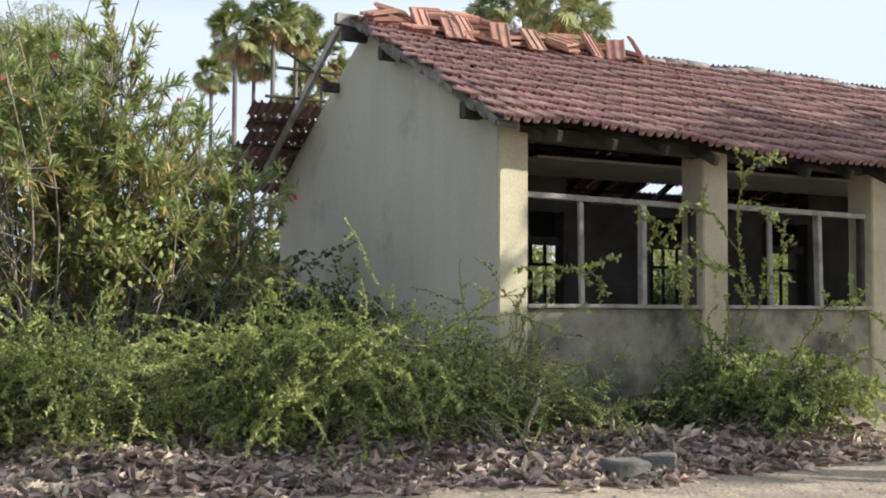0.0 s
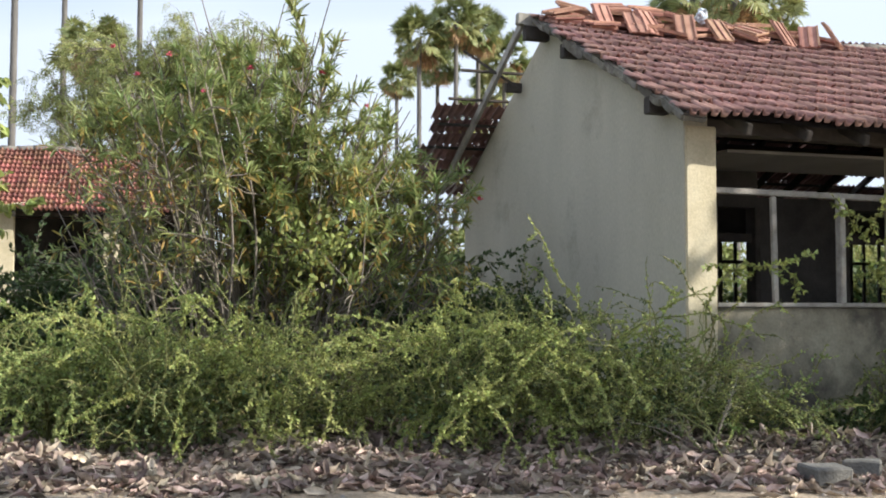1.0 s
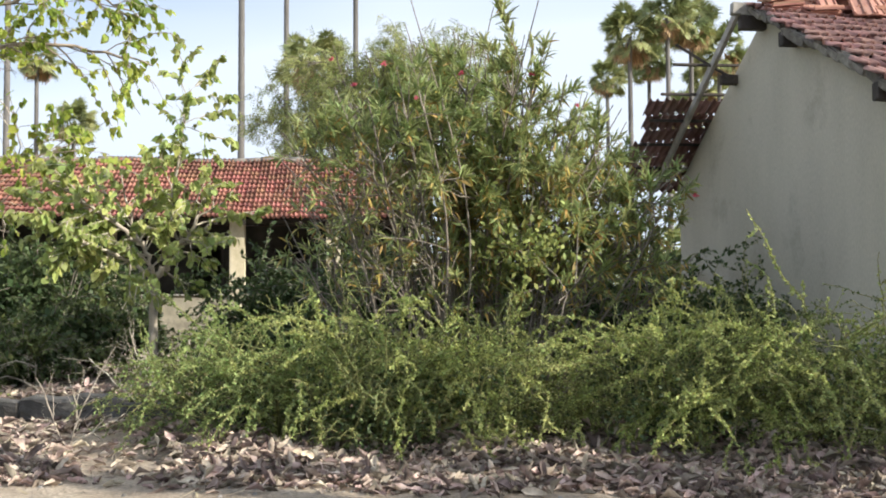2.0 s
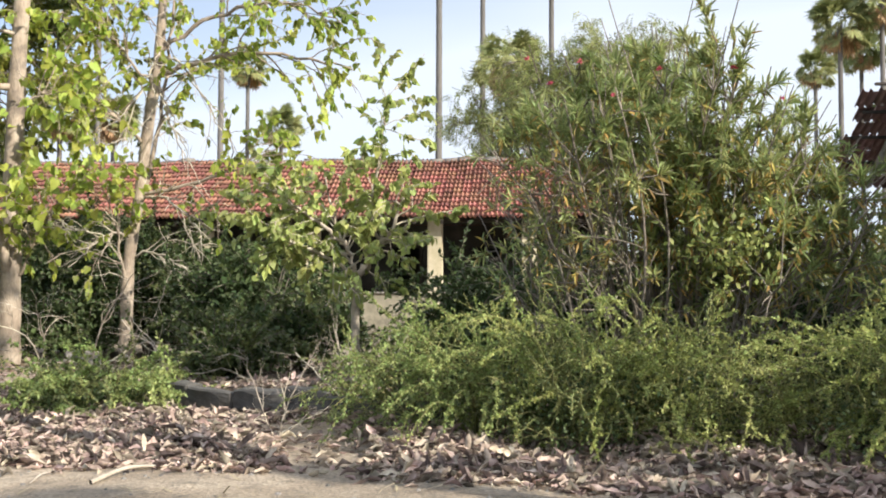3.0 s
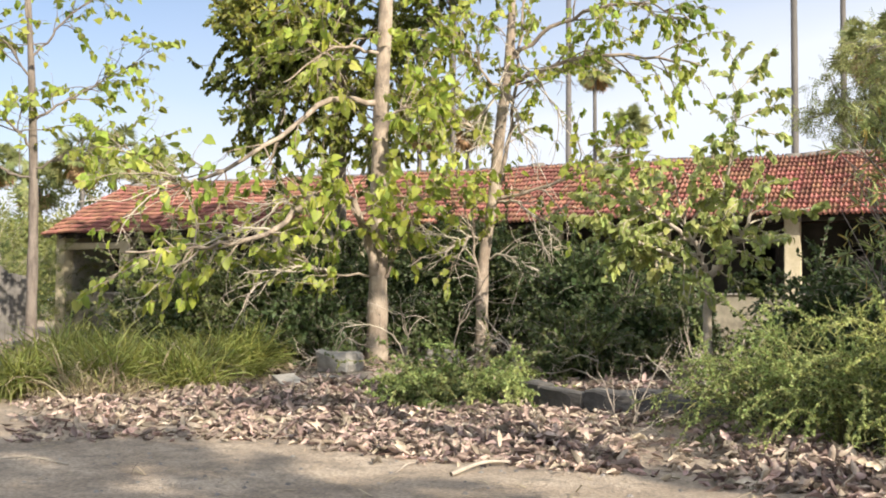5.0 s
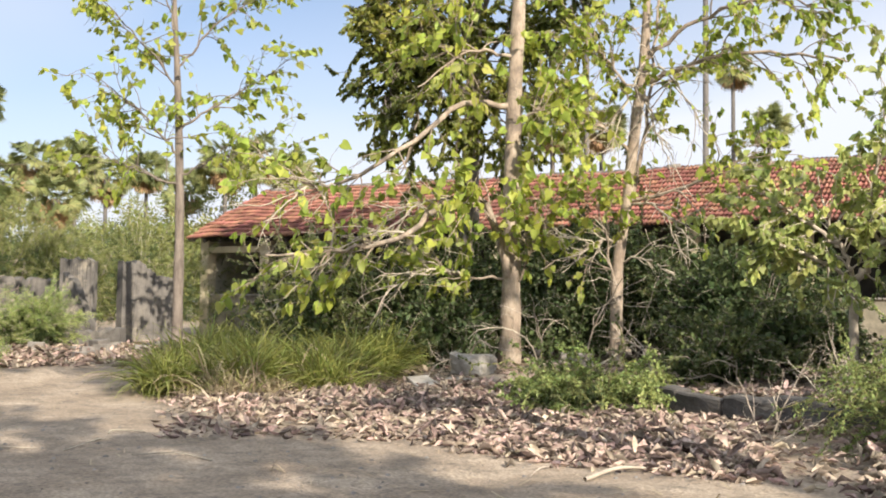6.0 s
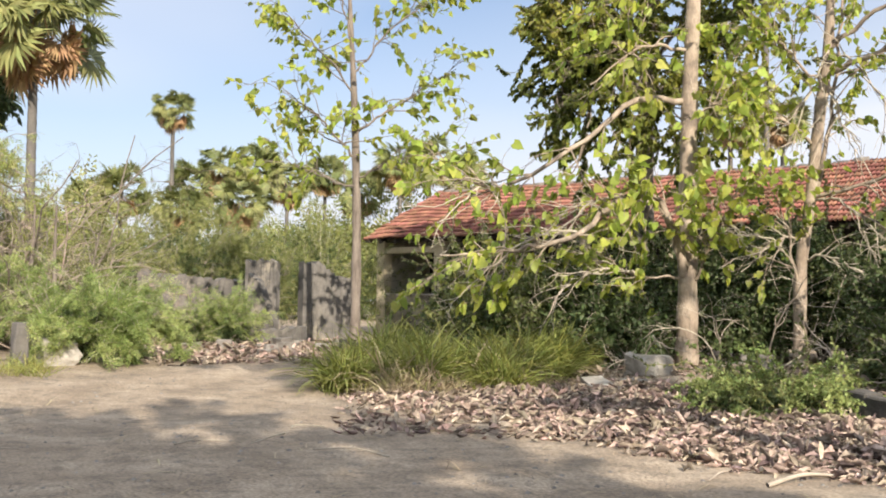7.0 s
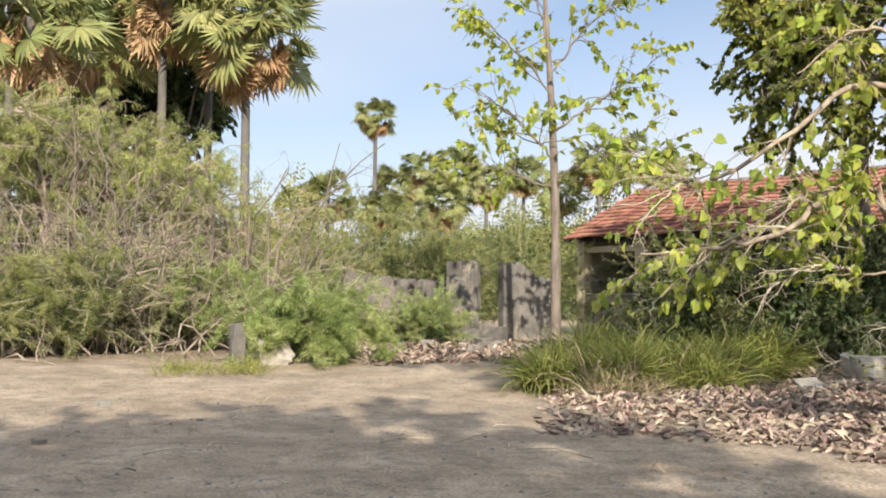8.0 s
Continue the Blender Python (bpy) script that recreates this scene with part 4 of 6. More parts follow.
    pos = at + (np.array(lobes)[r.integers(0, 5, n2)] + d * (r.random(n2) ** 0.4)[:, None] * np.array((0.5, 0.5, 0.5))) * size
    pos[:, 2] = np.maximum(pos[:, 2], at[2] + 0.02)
    add_leaves("inner_foliage", scatter(shape, pos, r.normal(0, 1, (n2, 3)), r.normal(0, 1, (n2, 3)) + np.array((0, 0, 0.6)), r.uniform(leaf[0] * 1.3, leaf[1] * 1.5, n2)), inner or LEAF_DARK_SHADE, th, at, "inside leaves coloured dark for shade")
    return th


def heart_tree(name, trunk, radii, limbs, n_leaf, seed, label, leaf=(0.1, 0.2), twig_len=1.3, twigs=16, mat=None, bark=None, group="young trees", leaf_shape=HEART, sub=3, lo=0.15, plain=False):
    """A slender tree: the trunk and limbs follow given places; twigs and hanging leaves grow from them. limbs: (places, radius at its foot)."""
    r = np.random.default_rng(seed)
    at = np.array(trunk[0])
    th = plant(name, at, label, "tree", group)
    tp = smooth_line(trunk, 30)
    tr = np.interp(np.linspace(0, 1, 30), np.linspace(0, 1, len(radii)), radii)
    tr = tr * (1 + 0.06 * np.sin(np.arange(30) * 1.7))
    add_wood("trunk", [(tp, tr)], bark or BARK, th, at, 12)
    fine = []
    for pts, rad in limbs:
        p = smooth_line(pts, 18) + r.normal(0, 0.02, (18, 3))
        rd = np.linspace(rad, rad * 0.25, 18)
        fine_here = []
        limb = add_wood("limb", [(p, rd)], bark or BARK, th, at, 6)
        for _ in range(twigs):
            k = int(r.uniform(lo, 0.99) * 16)
            d = unit(p[k + 1] - p[k]) + r.normal(0, 0.65, 3) + np.array((0, 0, 0.1))
            q = bend_line(p[k], d, twig_len * r.uniform(0.35, 1.0), 8, 0.16, 0.03, r)
            own = [(q, np.linspace(min(rd[k] * 0.6, 0.016), 0.004, 9))]
            for _ in range(sub):
                k2 = r.integers(2, 8)
                q2 = bend_line(q[k2], unit(q[k2] - q[k2 - 1]) + r.normal(0, 0.7, 3), twig_len * r.uniform(0.15, 0.45), 5, 0.2, 0.05, r)
                own.append((q2, np.linspace(0.006, 0.003, 6)))
            fine_here += own
            if not plain:
                add_wood("twig", own, bark or BARK, limb, at, 4)
        fine += fine_here
        if plain:
            add_wood("twig_mass", fine_here, bark or BARK, limb, at, 4)["kind"] = "stuff"
    pos, tan = along(fine, n_leaf, r, 0.3)
    n = len(pos)
    way = tan * 0.5 + r.normal(0, 0.45, (n, 3)) + np.array((0, 0, -0.75))
    up = r.normal(0, 1, (n, 3)) + np.array((0, 0, 0.4))
    add_leaves("crown", scatter(leaf_shape, pos, way, up, r.uniform(leaf[0], leaf[1], n)), mat or LEAF_HEART, th, at)
    return th


def palm_model(seed, n_fan, n_dead, label):
    """A fan palm: trunk of unit height, crown of unit size round the origin."""
    r = np.random.default_rng(seed)
    th = plant("fan_palm", (0, 0, 0), label, "palm tree", "fan palms")
    z = np.linspace(-0.03, 1.0, 60)
    tp = np.column_stack([0.02 * np.sin(z * 3), 0 * z, z])
    tr = np.interp(z, [0, 0.06, 0.9, 1], [0.28, 0.19, 0.14, 0.18]) * (1 + 0.06 * (np.arange(60) % 2))
    mesh_object("trunk", *tubes([(tp, tr)], 10), BARK_PALM, th, smooth=True)
    def fans(n, e0, e1, mat, name, reach):
        az = r.uniform(0, 2 * np.pi, n)
        el = np.arcsin(r.uniform(math.sin(e0), math.sin(e1), n))
        d = np.column_stack([np.cos(az) * np.cos(el), np.sin(az) * np.cos(el), np.sin(el)])
        stalk = reach * r.uniform(0.7, 1.15, n)
        pos = d * stalk[:, None]
        way = d + np.array((0, 0, -0.3)) + r.normal(0, 0.2, (n, 3))
        up = np.array((0, 0, 1.0)) + r.normal(0, 0.7, (n, 3))
        gs = [scatter(fan_leaf(28, seed + q), pos[q::3], way[q::3], up[q::3], 0.38 * r.uniform(0.65, 1.2, n)[q::3]) for q in range(3)]
        mesh_object(name, *join(gs), mat, th)
    fans(n_fan, -0.8, 1.3, LEAF_PALM, "crown", 0.6)
    if n_dead:
        fans(n_dead, -1.45, -0.8, LEAF_STRAW, "dead_skirt", 0.5)
    return th


def set_palm(src, az, el, d, wide, turn):
    """A copy of a palm whose crown's middle stands at az, el and is that wide in metres."""
    h = EYE + d * math.tan(radians(el))
    ob = copy_thing(src, Matrix.Translation(on_ground(polar(az, d))) @ pose(0, 0, 0, 0, 0, turn))
    s = wide / 2
    for o in ob.children:
        trunk = o.name.startswith("trunk")
        o.matrix_basis = Matrix.Diagonal((0.72, 0.72, h, 1)) if trunk else Matrix.Translation((0, 0, h)) @ Matrix.Diagonal((s, s, s, 1))
    return ob


def far_woods():
    """Distant scrub and tree tops that close the view."""
    r = np.random.default_rng(91)
    gs = []
    for i in range(150):
        az = r.uniform(-35, 115)
        d = r.uniform(55, 95)
        h = r.uniform(3.5, 7.5) * (1.0 if az > 20 else 0.9)
        c = polar(az, d, 0.2)
        n = 420
        a, e = r.uniform(0, 2 * np.pi, n), r.random(n) ** 0.6
        rad = h * r.uniform(0.5, 0.8)
        q = np.column_stack([np.cos(a), np.sin(a), 0 * a]) * (rad * (r.random(n) ** 0.4) * np.sqrt(1 - (e * 0.97) ** 2))[:, None]
        pos = c + q + np.column_stack([0 * a, 0 * a, e * h * (0.85 + 0.2 * np.sin(a * 3 + i))])
        gs.append(scatter(SPRIG, pos, r.normal(0, 1, (n, 3)), r.normal(0, 1, (n, 3)), r.uniform(0.6, 1.3, n)))
    v, f = join(gs)
    tagged(mesh_object("far_woods", v, f, LEAF_OLIVE), "distant belt of olive green scrub and tree tops", "woodland", kind="stuff")


def grass_clump(az0, az1, r0, r1, n, size, seed, label, mat):
    """Long arching grass."""
    r = np.random.default_rng(seed)
    at = on_ground(polar((az0 + az1) / 2, (r0 + r1) / 2))
    tufts = on_ground(np.array([polar(r.uniform(az0, az1), r.uniform(r0, r1)) for _ in range(30)]))
    tall = r.uniform(0.5, 1.15, 30)
    own = r.integers(0, 30, n)
    pos = tufts[own] + r.normal(0, 0.12, (n, 3)) * np.array((1, 1, 0))
    pos[:, 2] = ground_height(pos[:, 0], pos[:, 1])
    way = np.column_stack([r.normal(0, 0.95, (n, 2)), np.ones(n)])
    up = np.array((0, 0, 1.0)) + r.normal(0, 0.35, (n, 3))
    v, f = scatter(ARCH, pos, way, up, r.uniform(*size, n) * tall[own])
    tagged(mesh_object("grass_clump", v, f, mat), label, "grass", kind="stuff")


def stone_block(p, size, turn, seed, label, mat=None, name="stone_block", group="fallen stones", tilt=(0, 0)):
    """A weathered block, chipped and sunk a little."""
    bm = bmesh.new()
    bmesh.ops.create_cube(bm, size=1)
    bmesh.ops.subdivide_edges(bm, edges=bm.edges[:], cuts=3, use_grid_fill=True)
    for v in bm.verts:
        v.co = Vector((v.co.x * size[0], v.co.y * size[1], (v.co.z + 0.5) * size[2]))
        v.co += 0.1 * min(size) * noise.noise_vector(v.co * 5 + Vector((seed, 0, 0))) + 0.16 * min(size) * noise.noise_vector(v.co * 2.2 + Vector((0, seed, 0)))
    bmesh.ops.bevel(bm, geom=[e for e in bm.edges if e.calc_face_angle(0) > 0.9], offset=min(size) * 0.08, segments=1, affect="EDGES")
    me = bpy.data.meshes.new(name)
    bm.to_mesh(me)
    bm.free()
    me.materials.append(mat or STONE)
    ob = new(name, me)
    ob.matrix_world = Matrix.Translation(on_ground(p, -0.02)) @ pose(0, 0, 0, tilt[0], tilt[1], turn)
    return tagged(ob, label, "stone", group)


def ruin_wall(a, b, heights, thick, label, seed):
    """A broken plastered wall from a to b whose top steps and crumbles."""
    a, b = np.array(a), np.array(b)
    r = np.random.default_rng(seed)
    n = 26
    bm = bmesh.new()
    d = unit(b - a)
    side = np.array((-d[1], d[0], 0)) * thick / 2
    rows = []
    for i in range(n + 1):
        t = i / n
        h = np.interp(t, np.linspace(0, 1, len(heights)), heights) + r.normal(0, 0.035)
        c = on_ground(a + (b - a) * t)
        col = []
        for k in range(6):
            z = -0.2 + (h + 0.2) * k / 5
            col.append([bm.verts.new(Vector(c + s * side * (1 + 0.06 * r.normal()) + np.array((0, 0, z)))) for s in (-1, 1)])
        rows.append(col)
    for i in range(n):
        for k in range(5):
            for s in (0, 1):
                q = (rows[i][k][s], rows[i + 1][k][s], rows[i + 1][k + 1][s], rows[i][k + 1][s])
                bm.faces.new(q if s == 0 else q[::-1])
        bm.faces.new((rows[i][5][0], rows[i + 1][5][0], rows[i + 1][5][1], rows[i][5][1]))
    for col in (rows[0], rows[-1]):
        for k in range(5):
            bm.faces.new((col[k][0], col[k][1], col[k + 1][1], col[k + 1][0]))
    bmesh.ops.recalc_face_normals(bm, faces=bm.faces[:])
    me = bpy.data.meshes.new("ruined_wall")
    bm.to_mesh(me)
    bm.free()
    me.materials.append(RUIN)
    tagged(new("ruined_wall", me), label, "wall", "ruined walls")


def dry_twigs(az, r0, height, seed, label, n=7, mat=None, name="dry_branch", spread=0.6, wander=0.12, droop=0.02):
    r = np.random.default_rng(seed)
    at = on_ground(polar(az, r0))
    th = plant(name, at, label, "branch", "dry branches")
    for _ in range(n):
        d = np.append(r.normal(0, spread, 2), 1.0)
        foot = at + np.append(r.normal(0, 0.12 * n ** 0.6 if n > 8 else 0.02, 2), 0)
        lv = grow(on_ground(foot), d, height * r.uniform(0.6, 1.1), 0.011 * height ** 0.6, 2, r, (7, 4), 0.5, wander, droop, 0.45)
        add_wood("stem", flat_lines(lv), mat or TWIG, th, at, 4)


def stick(pts, rad, label):
    p = smooth_line([on_ground(q, rad * 0.8 + q[2]) for q in pts], 16)
    v, f = tubes([(p, np.linspace(rad, rad * 0.5, 16))], 6)
    tagged(mesh_object("stick", v, f, TWIG, smooth=True), label, "stick", "fallen sticks")


far_woods()
oleander()
for az, r0, h, rad, n, sd in ((33.2, 10.0, 0.85, 0.8, 6500, 31), (29.0, 9.4, 1.1, 1.1, 13000, 32), (24.2, 9.1, 1.2, 1.1, 14000, 33), (19.2, 9.0, 1.1, 1.05, 13000, 34), (13.2, 10.0, 0.4, 0.5, 2200, 35), (7.8, 8.9, 1.2, 1.1, 14000, 36), (2.6, 8.8, 1.25, 1.1, 13000, 37), (-1.8, 8.9, 0.95, 0.8, 4500, 38)):
    bramble(az, r0, h, rad, n, LEAF_BRIGHT if sd in (31, 32) else LEAF_LIME, sd, "sprawling thorny shrub with small yellow-green leaves", twigs=90, sprays=75, reach=1.1, leaf=(0.018, 0.038))
bramble(48.9, 12.4, 0.42, 1.05, 8000, LEAF_BRIGHT, 41, "low green thorn bush with upright sprays beside the litter", twigs=80, sprays=70, reach=0.9, leaf=(0.03, 0.06))
# gable creeper: dark leaf colour in place of the shade by the wall
bramble(6.6, 12.3, 1.75, 1.0, 9000, LEAF_DARK_SHADE, 42, "creeper heaped against the gable, its shade put into dark leaves", name="creeper", group="", leaf=(0.03, 0.065), lift=0.0, curl=0.4, twigs=260)
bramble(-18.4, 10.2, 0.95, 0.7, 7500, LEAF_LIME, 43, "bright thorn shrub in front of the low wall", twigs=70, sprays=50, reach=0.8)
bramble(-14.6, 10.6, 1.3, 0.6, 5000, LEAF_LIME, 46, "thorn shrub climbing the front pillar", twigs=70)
# here too the leaf colour is darkened for shade
bramble(-12.0, 10.2, 0.36, 0.8, 3500, LEAF_DARK_SHADE, 44, "low shrub along the wall, leaves coloured dark for shade", twigs=60, sprays=14, reach=0.6)
bramble(-6.3, 9.4, 0.4, 0.6, 1800, LEAF_BRIGHT, 45, "sparse thorn twigs at the foot of the pillar", twigs=30, sprays=26, reach=0.9)
# undergrowth before the far house; dark leaf colours stand for the shade there
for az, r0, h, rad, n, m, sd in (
        (43.4, 19.8, 3.2, 1.7, 12000, UNDER, 115), (47.0, 20.8, 3.4, 1.8, 13000, UNDER, 103), (50.6, 20.4, 3.3, 1.8, 13000, LEAF_DARK_SHADE, 104), (54.5, 20.6, 3.2, 1.8, 13000, UNDER, 105),
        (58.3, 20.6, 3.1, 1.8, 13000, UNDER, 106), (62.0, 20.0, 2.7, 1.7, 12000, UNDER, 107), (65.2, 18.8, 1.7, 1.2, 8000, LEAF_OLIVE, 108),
        (41.6, 17.0, 2.5, 1.2, 8000, LEAF_DARK_SHADE, 102), (43.6, 17.4, 2.0, 0.8, 5000, LEAF_DARK_SHADE, 116), (51.2, 19.2, 2.0, 1.1, 7000, LEAF_DARK_SHADE, 117), (57.4, 18.4, 2.0, 1.2, 7000, LEAF_DARK_SHADE, 118), (60.6, 17.6, 1.9, 1.1, 7000, UNDER, 119), (63.4, 17.2, 1.4, 1.1, 6500, UNDER, 187), (58.4, 17.0, 1.3, 0.9, 5000, LEAF_DARK_SHADE, 188),
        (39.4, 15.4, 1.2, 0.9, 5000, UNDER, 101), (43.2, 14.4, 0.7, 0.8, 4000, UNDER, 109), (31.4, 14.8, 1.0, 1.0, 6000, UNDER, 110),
        (28.5, 14.0, 1.9, 1.4, 10000, LEAF_DARK_SHADE, 111), (24, 14.0, 2.1, 1.6, 12000, LEAF_DARK_SHADE, 112), (18, 14.0, 2.1, 1.6, 12000, LEAF_DARK_SHADE, 113), (11, 13.5, 1.6, 1.4, 7000, LEAF_DARK_SHADE, 114)):
    bramble(az, r0, h, rad, n, m, sd, "dense undergrowth in front of the far house, leaf colours darkened for shade", name="undergrowth", group="undergrowth", leaf=(0.05, 0.1), wood=BARK_DK, twigs=120, inner=LEAF_DARK_SHADE, inside=0.6)
# greenery behind the near house
for u, v, sd in ((1.5, 9.0, 121), (5.0, 9.4, 122), (8.5, 9.0, 123)):
    q = np.array((0.49, 9.79, 0)) + U * u + V * v
    bramble(math.degrees(math.atan2(-q[0], q[1])), math.hypot(q[0], q[1]), 2.6, 1.9, 6000, LEAF_OLIVE, sd, "bushes growing behind the near house", name="undergrowth", group="undergrowth", leaf=(0.08, 0.16), wood=BARK_DK, twigs=90)
grass_clump(60.5, 72.5, 13.6, 16.6, 16000, (0.38, 0.92), 131, "clump of long green and straw coloured grass", GRASS)
grass_clump(61.5, 72.0, 13.4, 16.0, 1100, (0.3, 0.8), 134, "dry straw stems among the long grass", STRAW)
grass_clump(66.0, 69.5, 13.0, 13.6, 700, (0.3, 0.55), 132, "tuft of dead straw grass", STRAW)
grass_clump(86.5, 92.0, 15.0, 16.2, 700, (0.2, 0.4), 133, "low trailing grass at the foot of the post", GRASS)

def bare_limb(foot, tip, seed):
    """A pale leafless branch with side twigs."""
    r = np.random.default_rng(seed)
    a, b = aim(*foot), aim(*tip)
    th = plant("dry_branch", a, "pale leafless branch reaching from a slender trunk", "branch", "dry branches")
    q = smooth_line([a, a * 0.6 + b * 0.4 + np.array((0, 0, 0.2)), b], 16) + r.normal(0, 0.02, (16, 3))
    add_wood("stem", [(q, np.linspace(0.026, 0.007, 16))], TWIG, th, a, 5)
    for _ in range(11):
        k = r.integers(3, 15)
        s = bend_line(q[k], unit(q[k] - q[k - 1]) + r.normal(0, 0.6, 3), r.uniform(0.4, 1.3), 8, 0.2, 0.03, r)
        own = [(s, np.linspace(0.011, 0.004, 9))]
        for _ in range(3):
            j = r.integers(2, 8)
            own.append((bend_line(s[j], unit(s[j] - s[j - 1]) + r.normal(0, 0.7, 3), r.uniform(0.15, 0.5), 5, 0.2, 0.04, r), np.linspace(0.006, 0.003, 6)))
        add_wood("twig", own, TWIG, th, a, 4)


t1 = on_ground(polar(53.8, 17.4))
heart_tree("young_tree", [t1, aim(53.75, 1.5, 17.4), aim(53.7, 9, 17.4), aim(53.4, 17, 17.5), aim(53.0, 24, 17.6)], (0.19, 0.155, 0.135, 0.11, 0.06), [
    ([aim(53.9, 1.6, 17.3), aim(54.6, 4.2, 17.0), aim(55.6, 5.8, 16.8), aim(57.0, 5.6, 16.4)], 0.085),
    ([aim(57.0, 5.7, 16.6), aim(59.5, 3.7, 16.0), aim(63.0, 2.8, 15.6), aim(66.8, 2.4, 15.2)], 0.055),
    ([aim(53.8, 10.6, 17.4), aim(56.5, 10.7, 17.0), aim(59.5, 8.4, 16.6), aim(63.6, 6.2, 16.2), aim(66.2, 6.8, 16.0)], 0.06),
    ([aim(53.7, 13.2, 17.4), aim(56.2, 13.4, 17.0), aim(59.0, 11.5, 16.6)], 0.035),
    ([aim(53.6, 9.2, 17.4), aim(52.3, 10.5, 17.2), aim(50.2, 9.5, 17.0)], 0.03),
    ([aim(53.7, 0.6, 17.4), aim(52.9, 2.4, 17.2), aim(52.0, 4.8, 17.0)], 0.03),
    ([aim(53.7, 1.4, 17.4), aim(56.5, 1.6, 17.0), aim(58.5, 2.9, 16.8)], 0.025),
    # the last two limbs are added above the view to shade the far roof
    ([aim(53.2, 16, 17.5), aim(55.5, 17.5, 17.2), aim(58.5, 16.5, 17.0)], 0.04), ([aim(53.2, 19, 17.6), aim(54.4, 22, 18.8), aim(55.0, 22.5, 20.2)], 0.04), ([aim(53.2, 20, 17.6), aim(51.4, 22.5, 18.6), aim(50.2, 23, 20.0)], 0.04)], 2600, 51, "slender pale-barked tree with heart-shaped leaves", leaf=(0.085, 0.19), twigs=18, twig_len=1.6, lo=0.4)
t2 = on_ground(polar(48.17, 18.0))
heart_tree("young_tree", [t2, aim(48.15, 1.7, 18.0), aim(47.75, 4.7, 18.0), aim(47.2, 9.6, 18.0), aim(46.75, 13.2, 18.0), aim(46.5, 20, 18.0)], (0.115, 0.1, 0.085, 0.095, 0.08, 0.04), [
    ([aim(47.6, 5.0, 18.1), aim(46.7, 9.0, 18.2), aim(46.2, 13.5, 18.3), aim(45.8, 18, 18.3)], 0.045),
    ([on_ground(polar(48.15, 18.05)), aim(48.4, 1.8, 17.9), aim(48.9, 4.2, 17.7), aim(49.5, 6.0, 17.5)], 0.025),
    ([aim(46.9, 11.6, 18), aim(45.2, 12.3, 17.6), aim(42.5, 13.0, 17.2), aim(39.0, 12.8, 17.0), aim(36.5, 12.3, 16.8)], 0.05),
    ([aim(46.7, 13, 18), aim(43.5, 15.0, 17.6), aim(40.0, 15.6, 17.2), aim(37.2, 14.6, 17.0)], 0.04),
    ([aim(47.6, 5.5, 18), aim(45.0, 6.2, 17.6), aim(42.6, 7.2, 17.2), aim(40.3, 8.4, 17.0)], 0.035),
    ([aim(47.3, 8, 18), aim(49.2, 9.6, 17.7), aim(51.6, 9.8, 17.4)], 0.03),
    # the last four limbs stand above the view, added for shade on the roof
    ([aim(46.9, 11, 18), aim(48.8, 13.0, 17.7), aim(50.4, 14.5, 17.4)], 0.03), ([aim(46.5, 18, 18), aim(47.6, 21, 19.4), aim(48.6, 22, 20.8)], 0.04), ([aim(46.5, 19, 18), aim(45.2, 22, 19.2), aim(43.6, 23, 20.4)], 0.04), ([aim(46.5, 18.5, 18), aim(49.4, 20.5, 18.8), aim(51.4, 21, 20.0)], 0.04), ([aim(46.5, 19, 18), aim(46.2, 22.5, 19.6), aim(45.8, 23.0, 21.4)], 0.04)], 4200, 52, "slender leaning tree with peeling bark and sparse leaves", leaf=(0.07, 0.15), twigs=17, twig_len=1.6, lo=0.35)
for foot, tip, sd in (((57.0, 5.6, 16.4), (61.0, 3.4, 15.8), 161), ((59.5, 3.8, 16.0), (64.5, 1.6, 15.4), 162), ((56.5, 1.6, 17.0), (60.5, 0.6, 16.4), 163), ((63.0, 6.2, 16.1), (67.0, 4.2, 15.8), 164), ((48.0, 2.4, 18.0), (44.4, 1.0, 17.4), 165), ((47.6, 5.4, 18.0), (44.0, 3.2, 17.4), 166), ((48.0, 3.4, 18.0), (51.0, 1.8, 17.2), 167), ((53.8, 2.6, 17.4), (50.6, 4.4, 16.8), 168), ((46.8, 12.4, 18.0), (48.6, 8.0, 17.6), 169), ((46.9, 11.0, 18.0), (45.4, 7.0, 17.6), 170), ((46.8, 12.8, 18.0), (43.6, 9.4, 17.4), 182)):
    bare_limb(foot, tip, sd)
t3 = on_ground(polar(71.3, 21.5))
heart_tree("young_tree", [t3, aim(71.3, 4, 21.5), aim(71.5, 10, 21.5), aim(71.9, 16.5, 21.5), aim(72.0, 19, 21.5)], (0.11, 0.09, 0.07, 0.035, 0.02), [
    ([aim(71.4, 7.5, 21.5), aim(73.5, 9.8, 21.2), aim(76.0, 11.6, 21.0)], 0.03), ([aim(71.4, 9, 21.5), aim(69.0, 10.6, 21.2), aim(66.0, 12.4, 21.0)], 0.03),
    ([aim(71.5, 11, 21.5), aim(73.8, 13.6, 21.2), aim(76.0, 15.6, 21.0)], 0.025), ([aim(71.6, 12, 21.5), aim(69.6, 14.4, 21.2), aim(67.6, 15.8, 21.0)], 0.025),
    ([aim(71.4, 6, 21.5), aim(73.6, 6.8, 21.2), aim(75.5, 7.6, 21.0)], 0.025), ([aim(71.4, 6.5, 21.5), aim(69.2, 7.6, 21.2), aim(67.0, 8.0, 21.0)], 0.025),
    ([aim(71.8, 14, 21.5), aim(72.6, 16.8, 21.3), aim(73.4, 18.8, 21.0)], 0.02)], 1500, 53, "young straight tree with round drooping leaves", leaf=(0.09, 0.18), twigs=15, twig_len=1.5, bark=BARK_DK)
t4 = on_ground(polar(36.4, 13.6))
